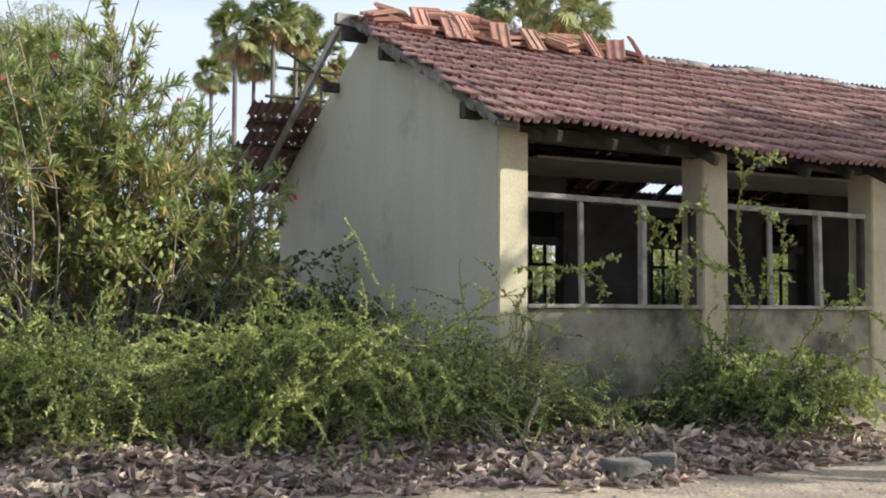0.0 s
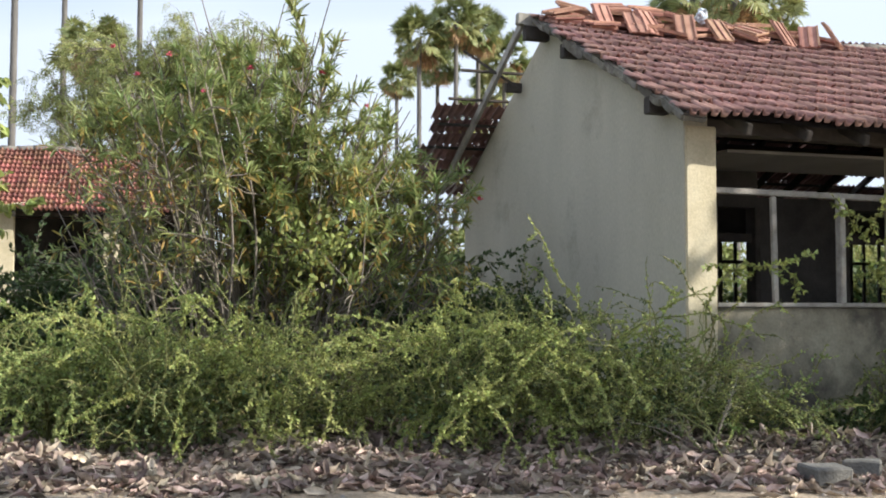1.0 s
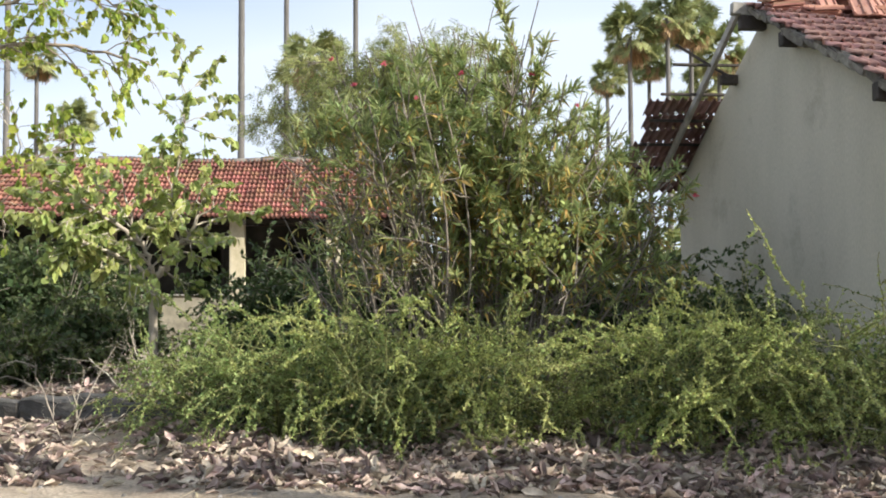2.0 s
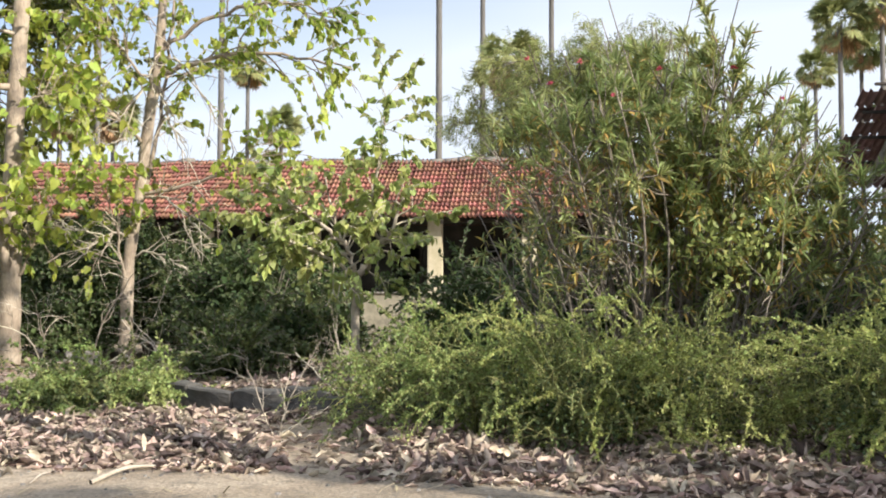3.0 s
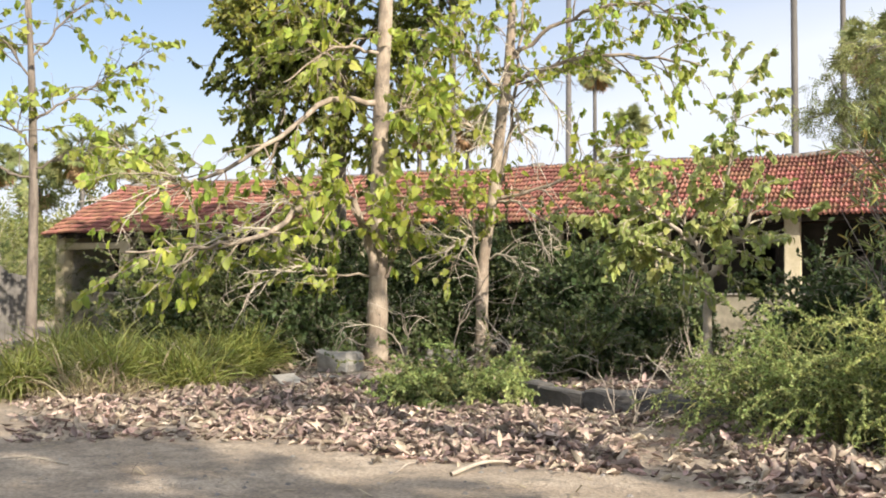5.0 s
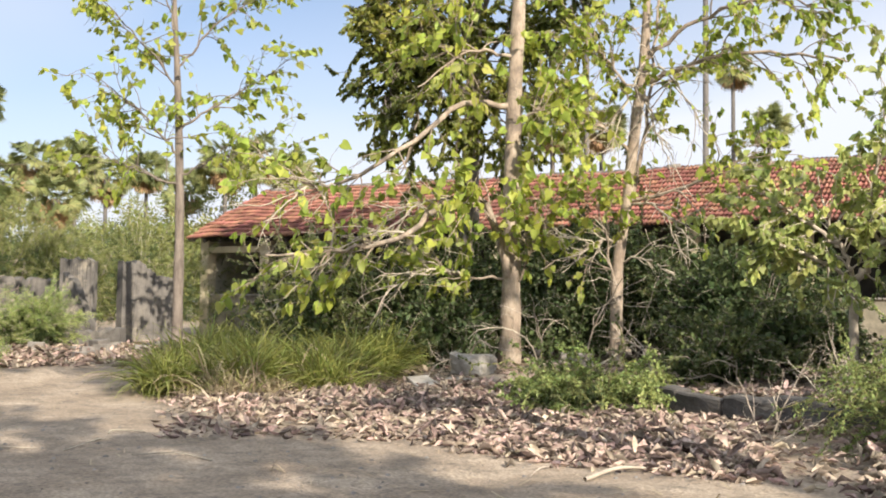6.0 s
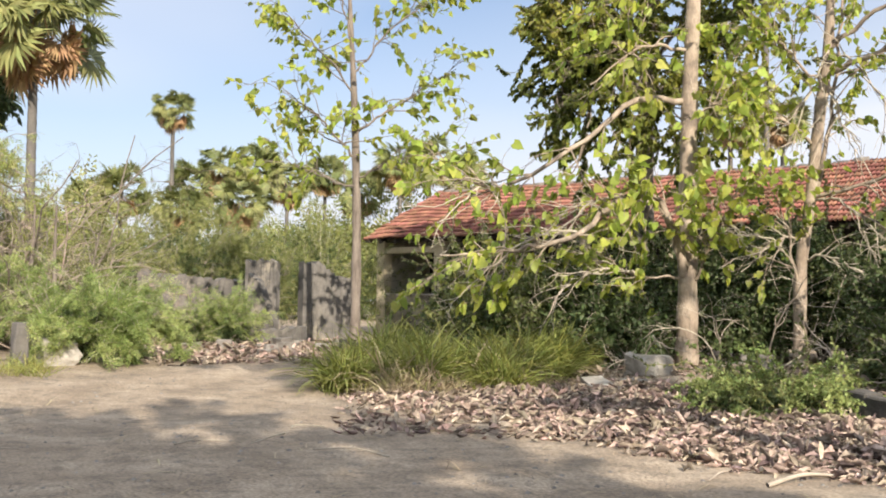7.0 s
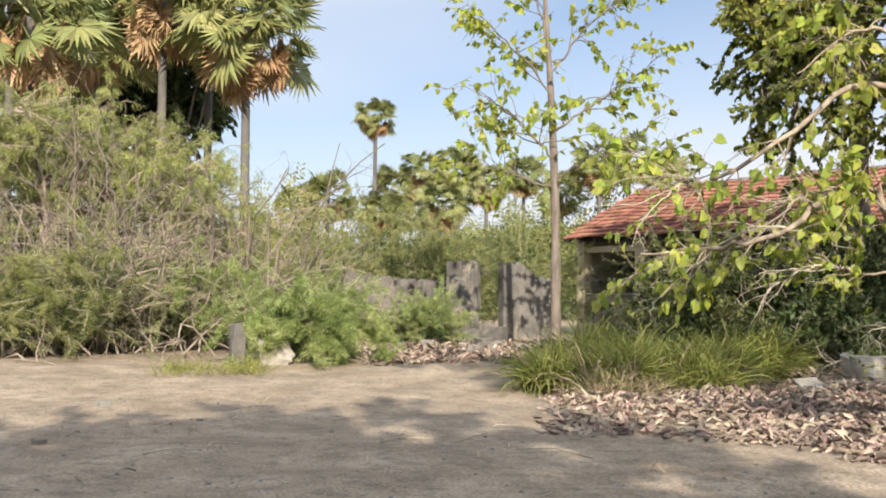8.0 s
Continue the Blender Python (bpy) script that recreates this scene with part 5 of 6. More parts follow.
heart_tree("forked_sapling", [t4, aim(36.4, 0.2, 13.6), aim(36.3, 1.4, 13.6)], (0.06, 0.052, 0.046), [
    ([aim(36.3, 1.3, 13.6), aim(35.4, 2.8, 13.5), aim(34.4, 4.0, 13.4), aim(33.6, 6.5, 13.3)], 0.05), ([aim(36.3, 1.3, 13.6), aim(36.9, 3.0, 13.5), aim(37.6, 4.4, 13.5), aim(38.0, 7.0, 13.4)], 0.03),
    ([aim(35.2, 3.0, 13.5), aim(35.4, 5.5, 13.4), aim(35.0, 9.2, 13.3), aim(34.8, 11.5, 13.3)], 0.022), ([aim(36.9, 3.0, 13.5), aim(39.5, 5.0, 13.3), aim(41.6, 6.4, 13.2)], 0.03), ([aim(36.3, 1.2, 13.6), aim(37.6, 2.2, 13.4), aim(39.6, 3.2, 13.2), aim(41.0, 3.6, 13.1)], 0.03)], 2900, 54, "small forked sapling with white bark and pale green leaves", leaf=(0.05, 0.125), twig_len=1.0, twigs=15, group="", mat=LEAF_LIME, bark=TWIG)

# a tree hung with creepers behind the young trees
t5 = on_ground(polar(56.0, 22.5))
heart_tree("creeper_tree", [t5, aim(56, 6, 22.5), aim(55.8, 14, 22.5), aim(55.5, 20, 22.5)], (0.25, 0.2, 0.15, 0.08), [
    ([aim(55.8, 11, 22.5), aim(58, 12.6, 22.0), aim(59.8, 12.6, 21.6), aim(60.6, 10.6, 21.4)], 0.08), ([aim(55.8, 13, 22.5), aim(59, 16.5, 22.0), aim(60.4, 16.4, 21.6), aim(61.0, 14.4, 21.4)], 0.08),
    ([aim(55.8, 10, 22.5), aim(57, 12, 21.8), aim(58.6, 11.2, 21.4), aim(59.2, 7.8, 21.2)], 0.06), ([aim(55.8, 12, 22.5), aim(54, 14.5, 22), aim(52, 13.5, 21.8), aim(51.2, 10, 21.6)], 0.06),
    ([aim(55.6, 15, 22.5), aim(54, 18, 22), aim(51, 17.5, 21.6), aim(49.5, 14, 21.4)], 0.06), ([aim(55.6, 15, 22.5), aim(57.5, 18.5, 21.8), aim(60.5, 19, 21.6)], 0.06),
    ([aim(56, 9, 22.5), aim(55.4, 11.5, 21.6), aim(54.6, 9.8, 21.2), aim(54.4, 7.2, 21.0)], 0.05), ([aim(55.8, 12, 22.5), aim(57.6, 14.4, 21.8), aim(59.6, 14.2, 21.4), aim(60.4, 11.0, 21.2)], 0.05), ([aim(55.8, 13, 22.5), aim(57, 15.2, 21.6), aim(57.8, 13.4, 21.3), aim(57.6, 9.6, 21.1)], 0.05)], 56000, 55, "tall tree hung with dense yellow-green creepers", leaf=(0.07, 0.15), twig_len=1.7, twigs=26, leaf_shape=OVAL, mat=LEAF_VINE, bark=BARK_DK, group="", sub=5)
# unseen trees added beyond the road, beside the camera, for the shade they cast
for q, low, sd, lv in (((12.5, 11.4), 2.2, 56, 4200), ((9.9, -0.6), 0, 58, 5200), ((8.9, -2.4), 0, 59, 5200), ((8.2, 0.1), 0, 66, 4600), ((10.0, 7.2), 2.0, 57, 700), ((4.4, 5.2), -2.4, 65, 800)):
    b5 = on_ground(np.array((q[0], q[1], 0)))
    lim = []
    rr = np.random.default_rng(sd)
    for k in range(9):
        a = k * 0.7 + rr.uniform(-0.2, 0.2)
        o = np.array((math.cos(a), math.sin(a), 0)) * (1 - 0.1 * low)
        h = 0.2 * k - low
        lim.append(([b5 + np.array((0, 0, 5.6 + h)), b5 + o * 1.6 + np.array((0, 0, 7.0 + h)), b5 + o * 3.1 + np.array((0, 0, 7.6 + h))], 0.08))
    heart_tree("shade_tree", [b5, b5 + np.array((0.1, 0, 3)), b5 + np.array((0, 0.1, 8.5 - low))], (0.28, 0.2, 0.1), lim, lv, sd, "spreading broad-leaved tree added out of view for its shade", leaf=(0.18, 0.34), twig_len=1.8, twigs=16 if lv > 1000 else 6, group="shade trees", bark=BARK_DK, plain=True)

# palms: one model for each look, then copies
tall_palm = palm_model(61, 56, 9, "tall fan palm with a round green crown")
skirt_palm = palm_model(62, 50, 26, "fan palm with a skirt of dead straw leaves")
bare_palm = palm_model(63, 12, 0, "very tall thin palm seen as a bare trunk")
PALMS = [  # model, az, elevation of the crown's middle, distance, crown's width, turn
    (0, 11.2, 13.6, 50, 3.6, 20), (0, 9.2, 14.6, 50, 3.4, 130), (0, 8.0, 14.0, 52, 3.6, 200), (0, 12.4, 11.6, 62, 3.0, 60), (0, 6.6, 12.6, 56, 3.6, 300), (0, 10.2, 12.4, 58, 3.4, 250), (0, 7.3, 11.0, 60, 3.4, 20), (0, 8.6, 9.6, 70, 4.0, 80), (0, 5.6, 11.6, 64, 3.2, 80),
    (0, -5.5, 15.4, 40, 4.2, 10), (0, -3.4, 15.4, 44, 4.0, 100), (0, -7.4, 14.6, 46, 3.4, 40),
    (1, 28.2, 12.4, 40, 3.4, 30), (2, 32.0, 24.0, 40, 4.0, 10), (2, 29.6, 22.0, 46, 3.6, 200), (2, 25.9, 22.0, 46, 3.6, 260), (0, 42.2, 12.0, 60, 3.0, 50), (2, 43.6, 22.0, 46, 3.6, 50),
    (0, 40.4, 9.0, 58, 3.0, 90), (2, 49.8, 20.0, 50, 3.4, 20), (0, 51.6, 9.2, 50, 3.6, 15), (1, 49.0, 9.2, 52, 3.2, 75),
    (1, 81.0, 9.5, 58, 3.0, 40), (0, 83.5, 5.2, 62, 4.0, 0), (0, 79.9, 5.6, 66, 4.0, 60), (1, 78.3, 6.6, 58, 3.8, 120), (0, 76.5, 6.6, 60, 3.8, 170), (1, 75.0, 6.0, 64, 4.0, 220), (0, 73.0, 6.4, 66, 3.6, 270), (1, 69.0, 7.0, 56, 3.8, 310), (0, 67.5, 7.2, 60, 3.8, 350), (0, 85.2, 4.8, 70, 3.6, 20), (1, 77.4, 4.8, 50, 3.4, 220), (0, 71.0, 5.4, 60, 3.6, 220), (1, 80.6, 4.4, 55, 3.4, 20), (0, 65.6, 6.6, 62, 3.6, 120),
    (1, 87.9, 13.6, 28, 4.9, 45), (1, 92.2, 15.4, 29, 4.8, 140), (0, 95.4, 13.2, 30, 4.8, 200), (1, 98.6, 13.4, 27, 5.0, 250), (1, 89.8, 14.6, 32, 4.8, 330), (0, 94.0, 10.4, 38, 4.4, 300), (0, 97.2, 16.0, 33, 5.0, 60), (0, 91.2, 11.0, 38, 4.4, 10), (0, 96.4, 9.4, 40, 4.4, 100), (0, 99.6, 16.4, 34, 4.8, 10)]
for q, az, el, d, wide, turn in PALMS:
    set_palm((tall_palm, skirt_palm, bare_palm)[q], az, el, d, wide, turn)
for src in (tall_palm, skirt_palm, bare_palm):
    for o in (*src.children_recursive, src):
        bpy.data.objects.remove(o)

# feathery scrub by the road, ruins side
for az, r0, h, rad, n, sd in ((84.9, 17.3, 1.3, 1.0, 9000, 71), (87.5, 22, 2.0, 1.9, 5000, 72), (92.5, 20.5, 2.0, 1.9, 10000, 73), (97.6, 19.5, 2.3, 1.9, 5500, 74), (102, 19, 2.3, 1.9, 5000, 70), (90, 25, 3.4, 2.6, 10000, 75), (93.5, 26.0, 5.0, 2.0, 9000, 76), (98, 25.5, 5.2, 2.0, 9000, 83), (85.5, 29, 3.4, 2.6, 10000, 78), (81, 33, 4.2, 2.8, 12000, 79), (76.5, 34, 4.4, 2.8, 12000, 80), (72.5, 34, 4.4, 2.8, 11000, 82), (78.6, 24.0, 1.1, 0.8, 4500, 81)):
    bramble(az, r0, h, rad, n, LEAF_BRIGHT if sd in (71, 81, 73) else LEAF_LIME if sd in (75, 84, 77) else LEAF_OLIVE, sd, "feathery grey-green scrub beside the dirt road", name="scrub_bush", leaf=(0.08, 0.17), shape=SPRIG, sprays=50 if sd in (71, 73, 74) else 0, reach=1.2, group="roadside scrub", wood=TWIG, twigs=150, kids=2, curl=0.12)
# thorn trees overgrown with creeper, and dark crowns behind the palms
def crowned_tree(az, d, height, wide, n_leaf, seed, label, leaf, shape, mat, bark, name, group):
    r = np.random.default_rng(seed)
    foot = on_ground(polar(az, d))
    lim = []
    for k in range(9):
        a = k * 0.72 + r.uniform(-0.25, 0.25)
        o = np.array((math.cos(a), math.sin(a), 0)) * wide * r.uniform(0.6, 1.0)
        h0 = height * r.uniform(0.35, 0.6)
        lim.append(([foot + np.array((0, 0, h0)), foot + o * 0.5 + np.array((0, 0, height * r.uniform(0.75, 0.95))), foot + o + np.array((0, 0, height * r.uniform(0.7, 1.0)))], 0.05))
    heart_tree(name, [foot, foot + np.array((r.normal(0, 0.15), r.normal(0, 0.15), height * 0.5)), foot + np.array((0, 0, height * 0.9))], (0.14, 0.1, 0.04), lim, n_leaf, seed, label, leaf=leaf, twig_len=wide * 0.75, twigs=16, group=group, bark=bark, leaf_shape=shape, mat=mat, plain=True, sub=4)


for az, d, h, w, n, sd in ((91.6, 22.6, 3.9, 1.5, 4600, 171), (94.6, 23.0, 4.5, 1.6, 5200, 172), (97.6, 22.6, 4.7, 1.7, 5200, 173), (100.8, 22.4, 4.8, 1.7, 4800, 174), (89.2, 23.6, 2.9, 1.2, 2000, 175)):
    crowned_tree(az, d, h, w, n, sd, "thorn tree overgrown with feathery green creeper", (0.1, 0.22), SPRIG, LEAF_LIME if sd % 2 else LEAF_OLIVE, DEAD_WOOD, "thorn_tree", "thorn trees")
for az, d, h, w, n, sd in ((91.6, 36.0, 9.6, 2.4, 9000, 176), (95.2, 36.5, 10.6, 2.8, 11000, 177), (98.8, 36.0, 9.6, 2.6, 9000, 178)):
    crowned_tree(az, d, h, w, n, sd, "tall dark leafy tree behind the palms", (0.16, 0.32), OVAL, LEAF_DARK_SHADE, BARK_DK, "dark_tree", "dark trees")
for az, d, h, w, n, sd in ((25.2, 34.0, 9.4, 2.2, 3600, 179), (28.4, 35.0, 8.6, 1.7, 2400, 180), (22.2, 34.0, 9.6, 1.8, 2400, 181)):
    crowned_tree(az, d, h, w, n, sd, "slender feathery tree behind the oleander", (0.2, 0.4), SPRIG, LEAF_OLIVE, BARK_DK, "feathery_tree", "feathery trees")
# bare tree and curtains of dead creeper
dry_twigs(87.4, 21.5, 4.6, 141, "leafless grey tree beside the road", 6, BARK_DK, "bare_tree", 0.35, 0.2, 0.02)
dry_twigs(93.5, 22.0, 4.6, 142, "curtain of dead grey creeper stems", 26, BARK_DK, "dead_creeper", 0.35, 0.28, 0.05)
for az, d, h, sd, n in ((91.2, 21.0, 3.4, 151, 22), (95.6, 20.6, 3.8, 152, 24), (99.6, 20.4, 4.0, 153, 24), (97.0, 22.6, 5.2, 154, 22), (90.2, 23.0, 4.4, 155, 18), (86.4, 21.8, 4.6, 156, 10)):
    dry_twigs(az, d, h, sd, "thicket of dead grey-brown thorn stems", n, DEAD_WOOD, "dead_thicket", 0.5, 0.3, 0.06)
dry_twigs(98.0, 21.5, 4.8, 143, "curtain of dead grey creeper stems", 26, BARK_DK, "dead_creeper", 0.35, 0.28, 0.05)
for k, (az, d, lean) in enumerate(((88.2, 20.6, 0.2), (89.4, 21.5, -0.3), (90.6, 20.8, 0.4), (91.6, 22.0, -0.2), (95.4, 21.0, 0.3), (98.2, 20.6, -0.3), (86.9, 20.2, 0.1))):
    foot = on_ground(polar(az, d))
    q = smooth_line([foot, foot + np.array((lean * 0.5, 0.1, 1.0)), foot + np.array((-lean * 0.2, lean, 1.8)), foot + np.array((lean * 1.2, lean, 2.6))], 18)
    v, f = tubes([(q, np.linspace(0.055, 0.018, 18))], 8)
    ob = mesh_object("dead_tree", v - foot, f, BARK_DK, smooth=True)
    ob.matrix_world = Matrix.Translation(foot)
    tagged(ob, "bare grey trunk standing in the scrub", "tree trunk", "bare trunks")
for az, d, h, sd, n in ((56.5, 16.2, 1.5, 147, 4), (52.4, 16.6, 1.7, 148, 4), (46.0, 16.0, 1.6, 149, 4), (60.5, 16.6, 1.4, 150, 4), (42.0, 14.0, 1.2, 157, 4), (49.4, 17.2, 2.2, 158, 3), (64.0, 17.0, 1.5, 159, 3)):
    dry_twigs(az, d, h, sd, "tangle of pale leafless twigs under the trees", n, TWIG, "dry_branch", 0.9, 0.22, 0.04)
dry_twigs(40.6, 9.6, 0.9, 144, "leafless thorny branch standing in the litter", 3, TWIG, "dry_branch", 0.7)
dry_twigs(36.0, 10.6, 1.0, 145, "dry thorny twigs at the edge of the shrubs", 5, TWIG, "dry_branch", 0.8)
dry_twigs(-4.0, 8.4, 0.7, 146, "pale dry thorn twigs beside the litter", 4, TWIG, "dry_branch", 1.2)

# ruins
def ruin(t0, t1, hs, seed, label, thick=0.24):
    ruin_wall(polar(*t0), polar(*t1), hs, thick, label, seed)


ruin((82.4, 27.5), (81.6, 27.2), (1.65, 1.6), 151, "blackened stub of a plastered wall", 0.3)
ruin((81.6, 27.4), (77.2, 29.0), (1.6, 1.6, 1.5, 1.55), 152, "long low ruined wall behind the bushes")
ruin((76.8, 26.5), (75.4, 26.0), (1.6, 1.5, 0.9, 0.4), 153, "stepped broken wall end with pale torn edge")
ruin((77.0, 28.5), (75.4, 28.2), (2.0, 2.0), 154, "blackened wall pier", 0.3)
ruin((74.2, 26.0), (71.6, 26.6), (1.9, 1.9, 1.6, 1.55), 155, "dark stained ruined wall beside the far house", 0.3)
ruin((80.0, 25.0), (74.0, 24.0), (0.35, 0.3, 0.38), 156, "low remains of a stone footing", 0.4)

# kerb, post, blocks
rk = np.random.default_rng(19)
x = -5.3
while x > -10.2:
    w = rk.uniform(0.45, 0.9)
    stone_block(np.array((x - w / 2, 8.58 + rk.normal(0, 0.03), 0)), (w, 0.24, rk.uniform(0.2, 0.26)), rk.normal(0, 2), x, "low dark stone kerb edging the plot", KERB, "kerb_stone", "kerb stones")
    x -= w + 0.02
stone_block(polar(88.15, 16.3), (0.2, 0.2, 0.68), 20, 5, "short broken concrete post by the road", RUIN, "concrete_post", "")
stone_block(polar(86.6, 17.0), (0.9, 0.5, 0.4), 10, 6, "pale broken lump of masonry beside the post", PALE_STONE, "masonry_lump", "")
stone_block(polar(-9.7, 7.55), (0.29, 0.22, 0.17), 25, 7, "loose grey stone block at the litter's edge", BLOCK)
stone_block(polar(-11.4, 7.85), (0.26, 0.18, 0.16), -10, 8, "loose grey stone block at the litter's edge", BLOCK)
stone_block(polar(-7.8, 7.9), (0.16, 0.14, 0.1), 40, 9, "loose dark stone block at the litter's edge")
stone_block(polar(63.2, 11.7), (0.3, 0.16, 0.14), 60, 10, "small grey concrete block on the litter")
for az, d, s, sd in ((94.8, 12.4, 0.14, 21), (97.8, 9.6, 0.11, 22), (90.0, 11.0, 0.07, 23)):
    stone_block(polar(az, d), (s, s * 0.7, s * 0.5), az * 7, sd, "small brown stone lying on the dirt road")
stone_block(polar(55.7, 15.6), (0.62, 0.4, 0.32), 15, 11, "pale broken masonry block by the tree", PALE_STONE)
stone_block(polar(58.4, 14.4), (0.75, 0.3, 0.1), -20, 12, "fallen slab half buried in leaves", PALE_STONE, tilt=(4, 5))
stone_block(polar(56.6, 14.3), (0.34, 0.28, 0.13), 30, 13, "fallen stone half buried in leaves")
stone_block(polar(50.2, 17.6), (0.5, 0.3, 0.26), 30, 14, "pale broken masonry block by the tree")
stone_block(polar(67.5, 13.0), (0.2, 0.16, 0.1), 0, 15, "small stone among the grass")
rr = np.random.default_rng(16)
for k in range(34):
    s = rr.uniform(0.12, 0.4)
    stone_block(polar(rr.uniform(71.5, 82), rr.uniform(18.5, 25)), (s, s * rr.uniform(0.5, 0.9), s * rr.uniform(0.3, 0.6)), rr.uniform(0, 180), 20 + k, "chunk of fallen masonry before the ruins", group="rubble before the ruins")
stick([polar(49.8, 7.55, 0.0), polar(48.0, 7.9, 0.03), polar(46.0, 8.0, 0.01)], 0.018, "curved pale stick on the ground")
for k in range(16):
    az, rad0 = rr.uniform(50, 98), rr.uniform(5.5, 11)
    q = polar(az, rad0)
    e = np.append(rr.normal(0, 0.35, 2), 0)
    stick([q, q + e * 0.5 + np.append(rr.normal(0, 0.05, 2), 0.02), q + e], 0.008, "thin dark twig lying on the earth")

# loose tiles piled on the ridge
def loose_tiles():
    bm = box_bm((-0.12, -0.2, 0.0), (0.12, 0.2, 0.022), 0.004)
    for x in (-0.105, 0.0, 0.105):
        rib = box_bm((x - 0.012, -0.19, 0.02), (x + 0.012, 0.19, 0.04), 0.004)
        tmp = bpy.data.meshes.new("rib")
        rib.to_mesh(tmp)
        rib.free()
        bm.from_mesh(tmp)
        bpy.data.meshes.remove(tmp)
    me = bpy.data.meshes.new("loose_tile")
    bm.to_mesh(me)
    bm.free()
    me.materials.append(CLAY_NEW)
    r = np.random.default_rng(17)
    face = pose(0, 0, 0, math.degrees(math.atan(RISE)), 0, 0)
    # along the house, in from the front, how many, turn, tilt
    for u, v, n, turn, tilt in ((0.05, 2.85, 4, 100, 6), (0.25, 3.05, 6, 85, 4), (0.42, 2.72, 3, 95, 12), (0.72, 3.05, 7, 80, 2), (0.95, 2.74, 3, 100, 14), (1.18, 3.08, 8, 88, 3), (1.3, 2.62, 1, 70, 18), (1.62, 3.08, 6, 75, 5), (1.75, 2.72, 3, 95, 20), (2.12, 2.98, 5, 5, 3), (2.4, 2.7, 5, 8, 3), (2.7, 3.05, 4, 80, 6), (2.95, 2.85, 3, 92, 16), (3.3, 3.0, 2, 85, 4), (3.45, 2.75, 1, 50, 30)):
        z = slope_point(u, v, 0.033)
        for k in range(max(1, round(n * 0.65))):
            ob = new("loose_tile", me)
            ob.matrix_world = NEAR_POSE @ Matrix.Translation((u, v, z)) @ face @ Matrix.Translation((r.normal(0, 0.02), r.normal(0, 0.025), 0.035 + 0.047 * k)) @ pose(0, 0, 0, r.normal(0, 4), tilt * 0.6 + r.normal(0, 5), turn + r.normal(0, 14)) @ Matrix.Translation((0, 0, 0.12 * math.sin(radians(tilt))))
            tagged(ob, "loose clay tile piled on the broken roof ridge", "roof tile", "loose roof tiles")


loose_tiles()
for u, v, lean, turn in ((0.5, 2.72, 62, 12), (0.85, 2.6, 48, -8), (1.05, 2.66, 55, 20), (1.5, 2.6, 60, -15), (1.95, 2.6, 50, 6), (2.85, 2.64, 58, 25), (3.2, 2.6, 52, -30), (3.6, 2.7, 60, 40)):
    ob = new("loose_tile", bpy.data.meshes["loose_tile"])
    ob.matrix_world = NEAR_POSE @ Matrix.Translation((u, v, slope_point(u, v, 0.033) + 0.17)) @ pose(0, 0, 0, 0, 0, turn) @ pose(0, 0, 0, lean, 0, 0)
    tagged(ob, "loose clay tile propped up against a pile on the roof", "roof tile", "loose roof tiles")
bag = bmesh.new()
bmesh.ops.create_icosphere(bag, subdivisions=3, radius=0.065)
for v in bag.verts:
    v.co += 0.05 * noise.noise_vector(v.co * 18) + 0.045 * noise.noise_vector(v.co * 44)
bag_mesh = bpy.data.meshes.new("plastic_bag")
bag.to_mesh(bag_mesh)
bag.free()
bag_mesh.materials.append(material("pale_plastic", [(0.5, 0.6, 0.72), (0.75, 0.78, 0.82)], 20, 0.4, 0, 40))
bag_ob = new("plastic_bag", bag_mesh)
bag_ob.matrix_world = NEAR_POSE @ Matrix.Translation((1.95, 3.0, slope_point(1.95, 3.0, 0.033) + 0.24))
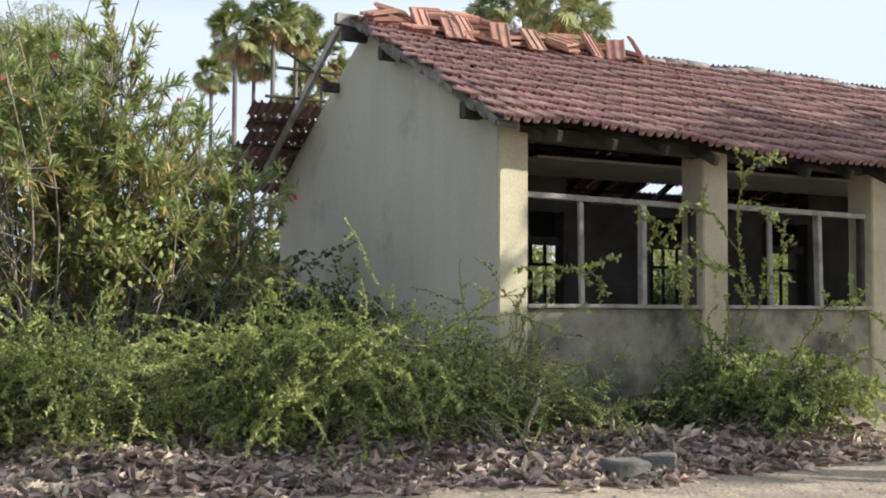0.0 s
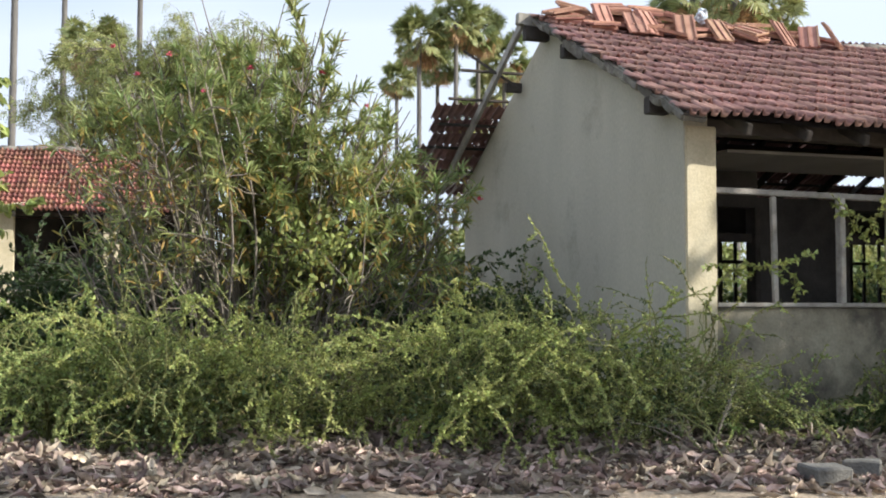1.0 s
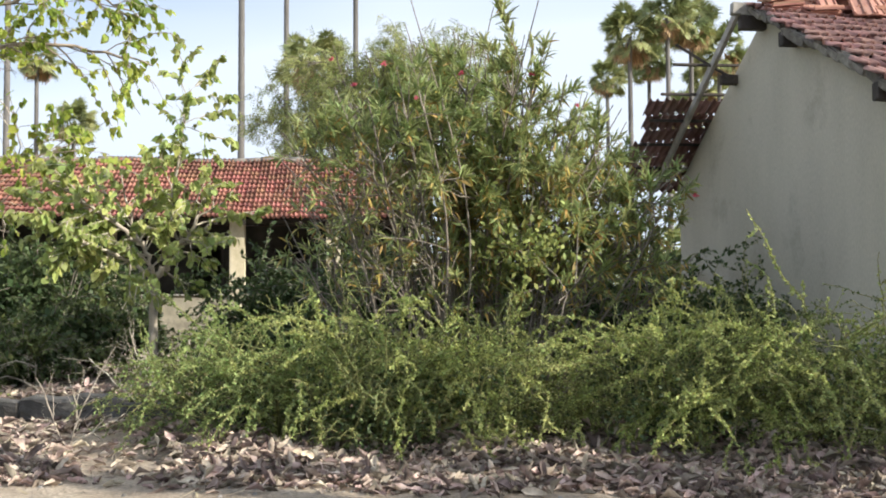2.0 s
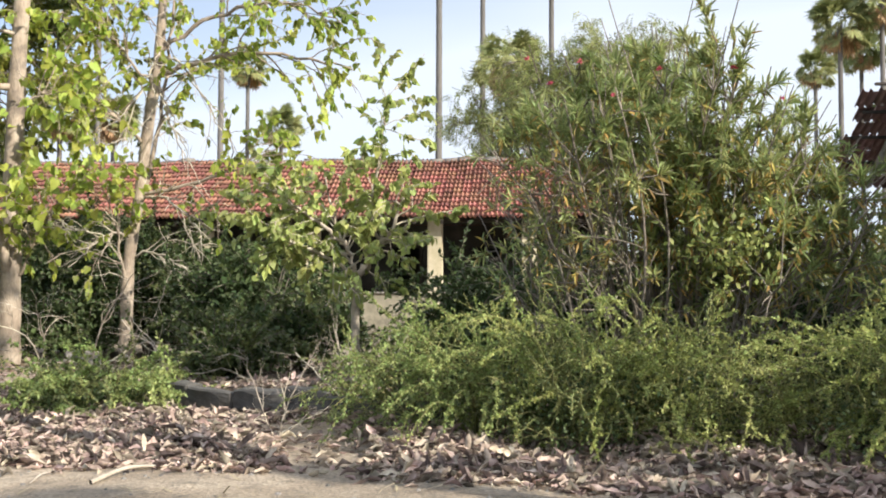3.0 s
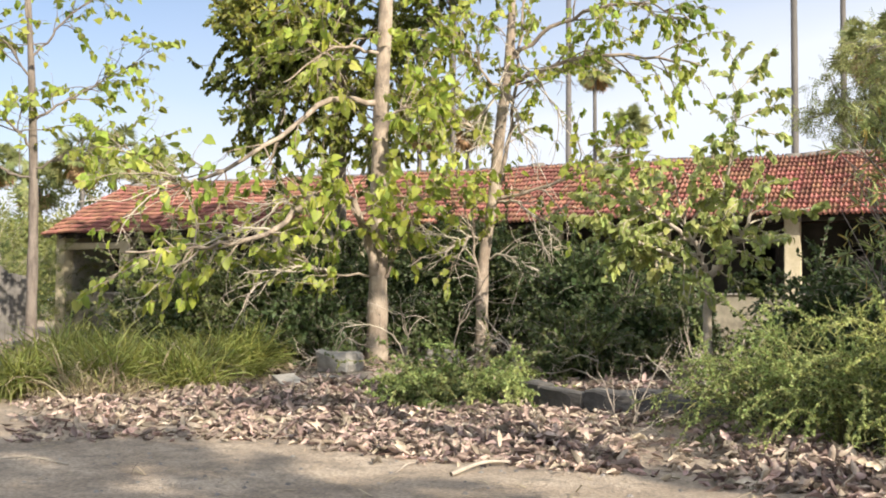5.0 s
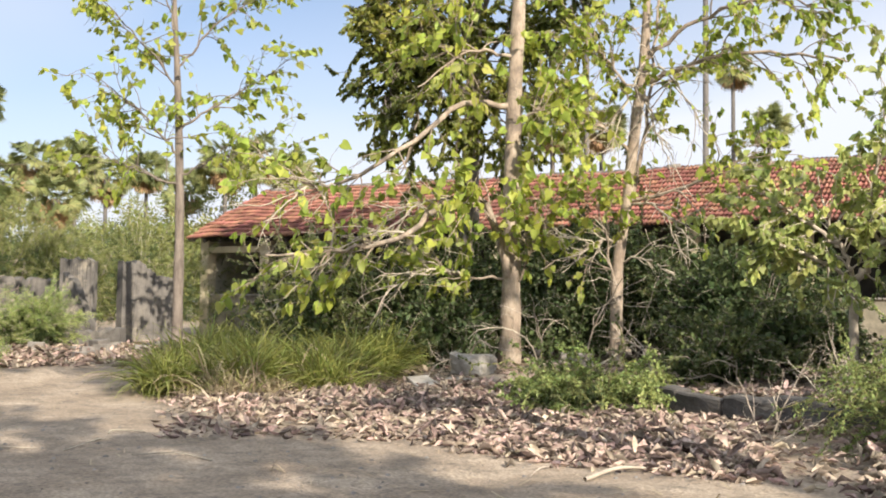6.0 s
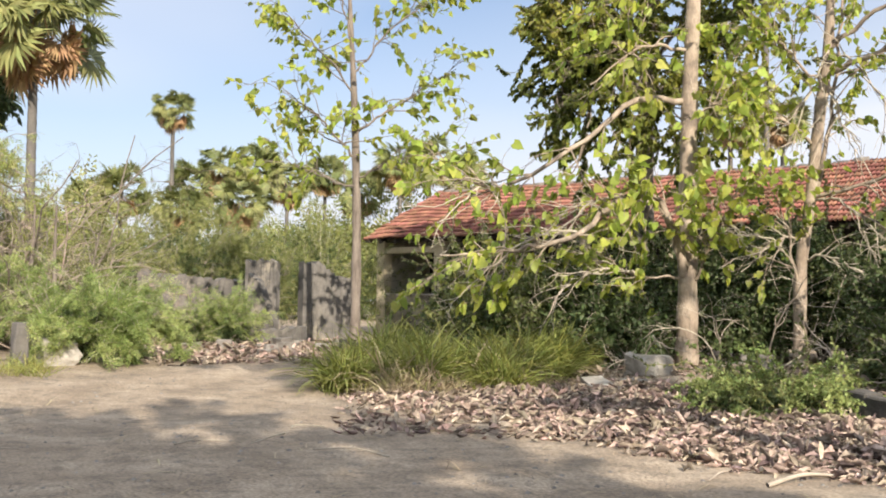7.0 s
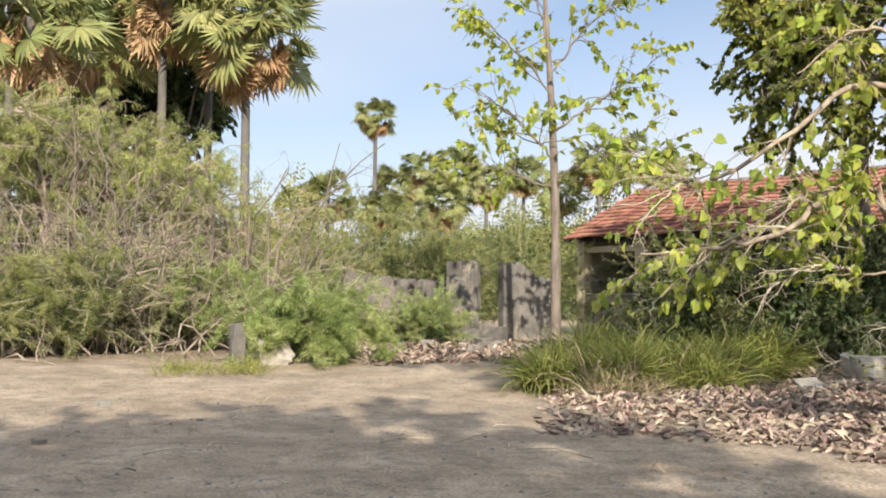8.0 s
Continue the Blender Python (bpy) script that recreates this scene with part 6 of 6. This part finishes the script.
tagged(bag_ob, "crumpled pale plastic bag caught among the loose tiles", "bag")


def climbing_vine():
    """Thorny sprays that climb the second pillar and reach over the window."""
    r = np.random.default_rng(18)
    at = on_ground(aim(-15.2, -5, 10.85))
    th = plant("climbing_vine", at, "thorny creeper climbing the pillar and window frame", "creeper")
    runs = [[aim(-15.2, -5, 10.85), aim(-15.6, 1.0, 10.85), aim(-15.4, 5.0, 10.9), aim(-16.2, 7.3, 10.7), aim(-17.6, 7.6, 10.5)], [aim(-15.6, 2.5, 10.85), aim(-14.0, 5.0, 10.6), aim(-12.0, 4.2, 10.5), aim(-10.2, 5.3, 10.4)],
            [aim(-15.6, 1.5, 10.85), aim(-13.6, 2.2, 10.6), aim(-11.4, 1.4, 10.4)], [aim(-16.0, -1.0, 10.85), aim(-17.6, 3.0, 10.9), aim(-17.0, 5.0, 10.8)], [aim(-14.8, -3, 10.8), aim(-12.6, 0.6, 10.5), aim(-12.0, 2.8, 10.5)],
            [aim(-3.6, -2.0, 9.5), aim(-5.0, 1.6, 9.6), aim(-7.4, 1.8, 9.7), aim(-8.4, 1.2, 9.7)], [aim(-18.0, -3, 10.6), aim(-19.6, 0, 10.6), aim(-22.0, -0.6, 10.5), aim(-23.5, -1.6, 10.4)]]
    lines = []
    for k in runs:
        p = smooth_line(k, 16) + r.normal(0, 0.02, (16, 3))
        lines.append((p, np.linspace(0.009, 0.004, 16)))
        for _ in range(9):
            i = r.integers(3, 15)
            lines.append((bend_line(p[i], unit(p[i] - p[i - 1]) + r.normal(0, 0.8, 3), r.uniform(0.12, 0.4), 5, 0.2, 0.06, r), np.linspace(0.004, 0.002, 6)))
    add_wood("tangle", lines, TWIG_GN, th, at, 4)["kind"] = "stuff"
    add_leaves("foliage", leaves_on(OVAL, lines, 2600, (0.03, 0.065), r, 0.8, 0.7, 0.1), LEAF_LIME, th, at)


climbing_vine()

# roof tiles last
lay_roof(near_house, 12.33, CLAY, 0.033, True, 1.6, 5)
lay_roof(far_house, 24.33, CLAY_SUN, 0.0, False, 0.0, 6)
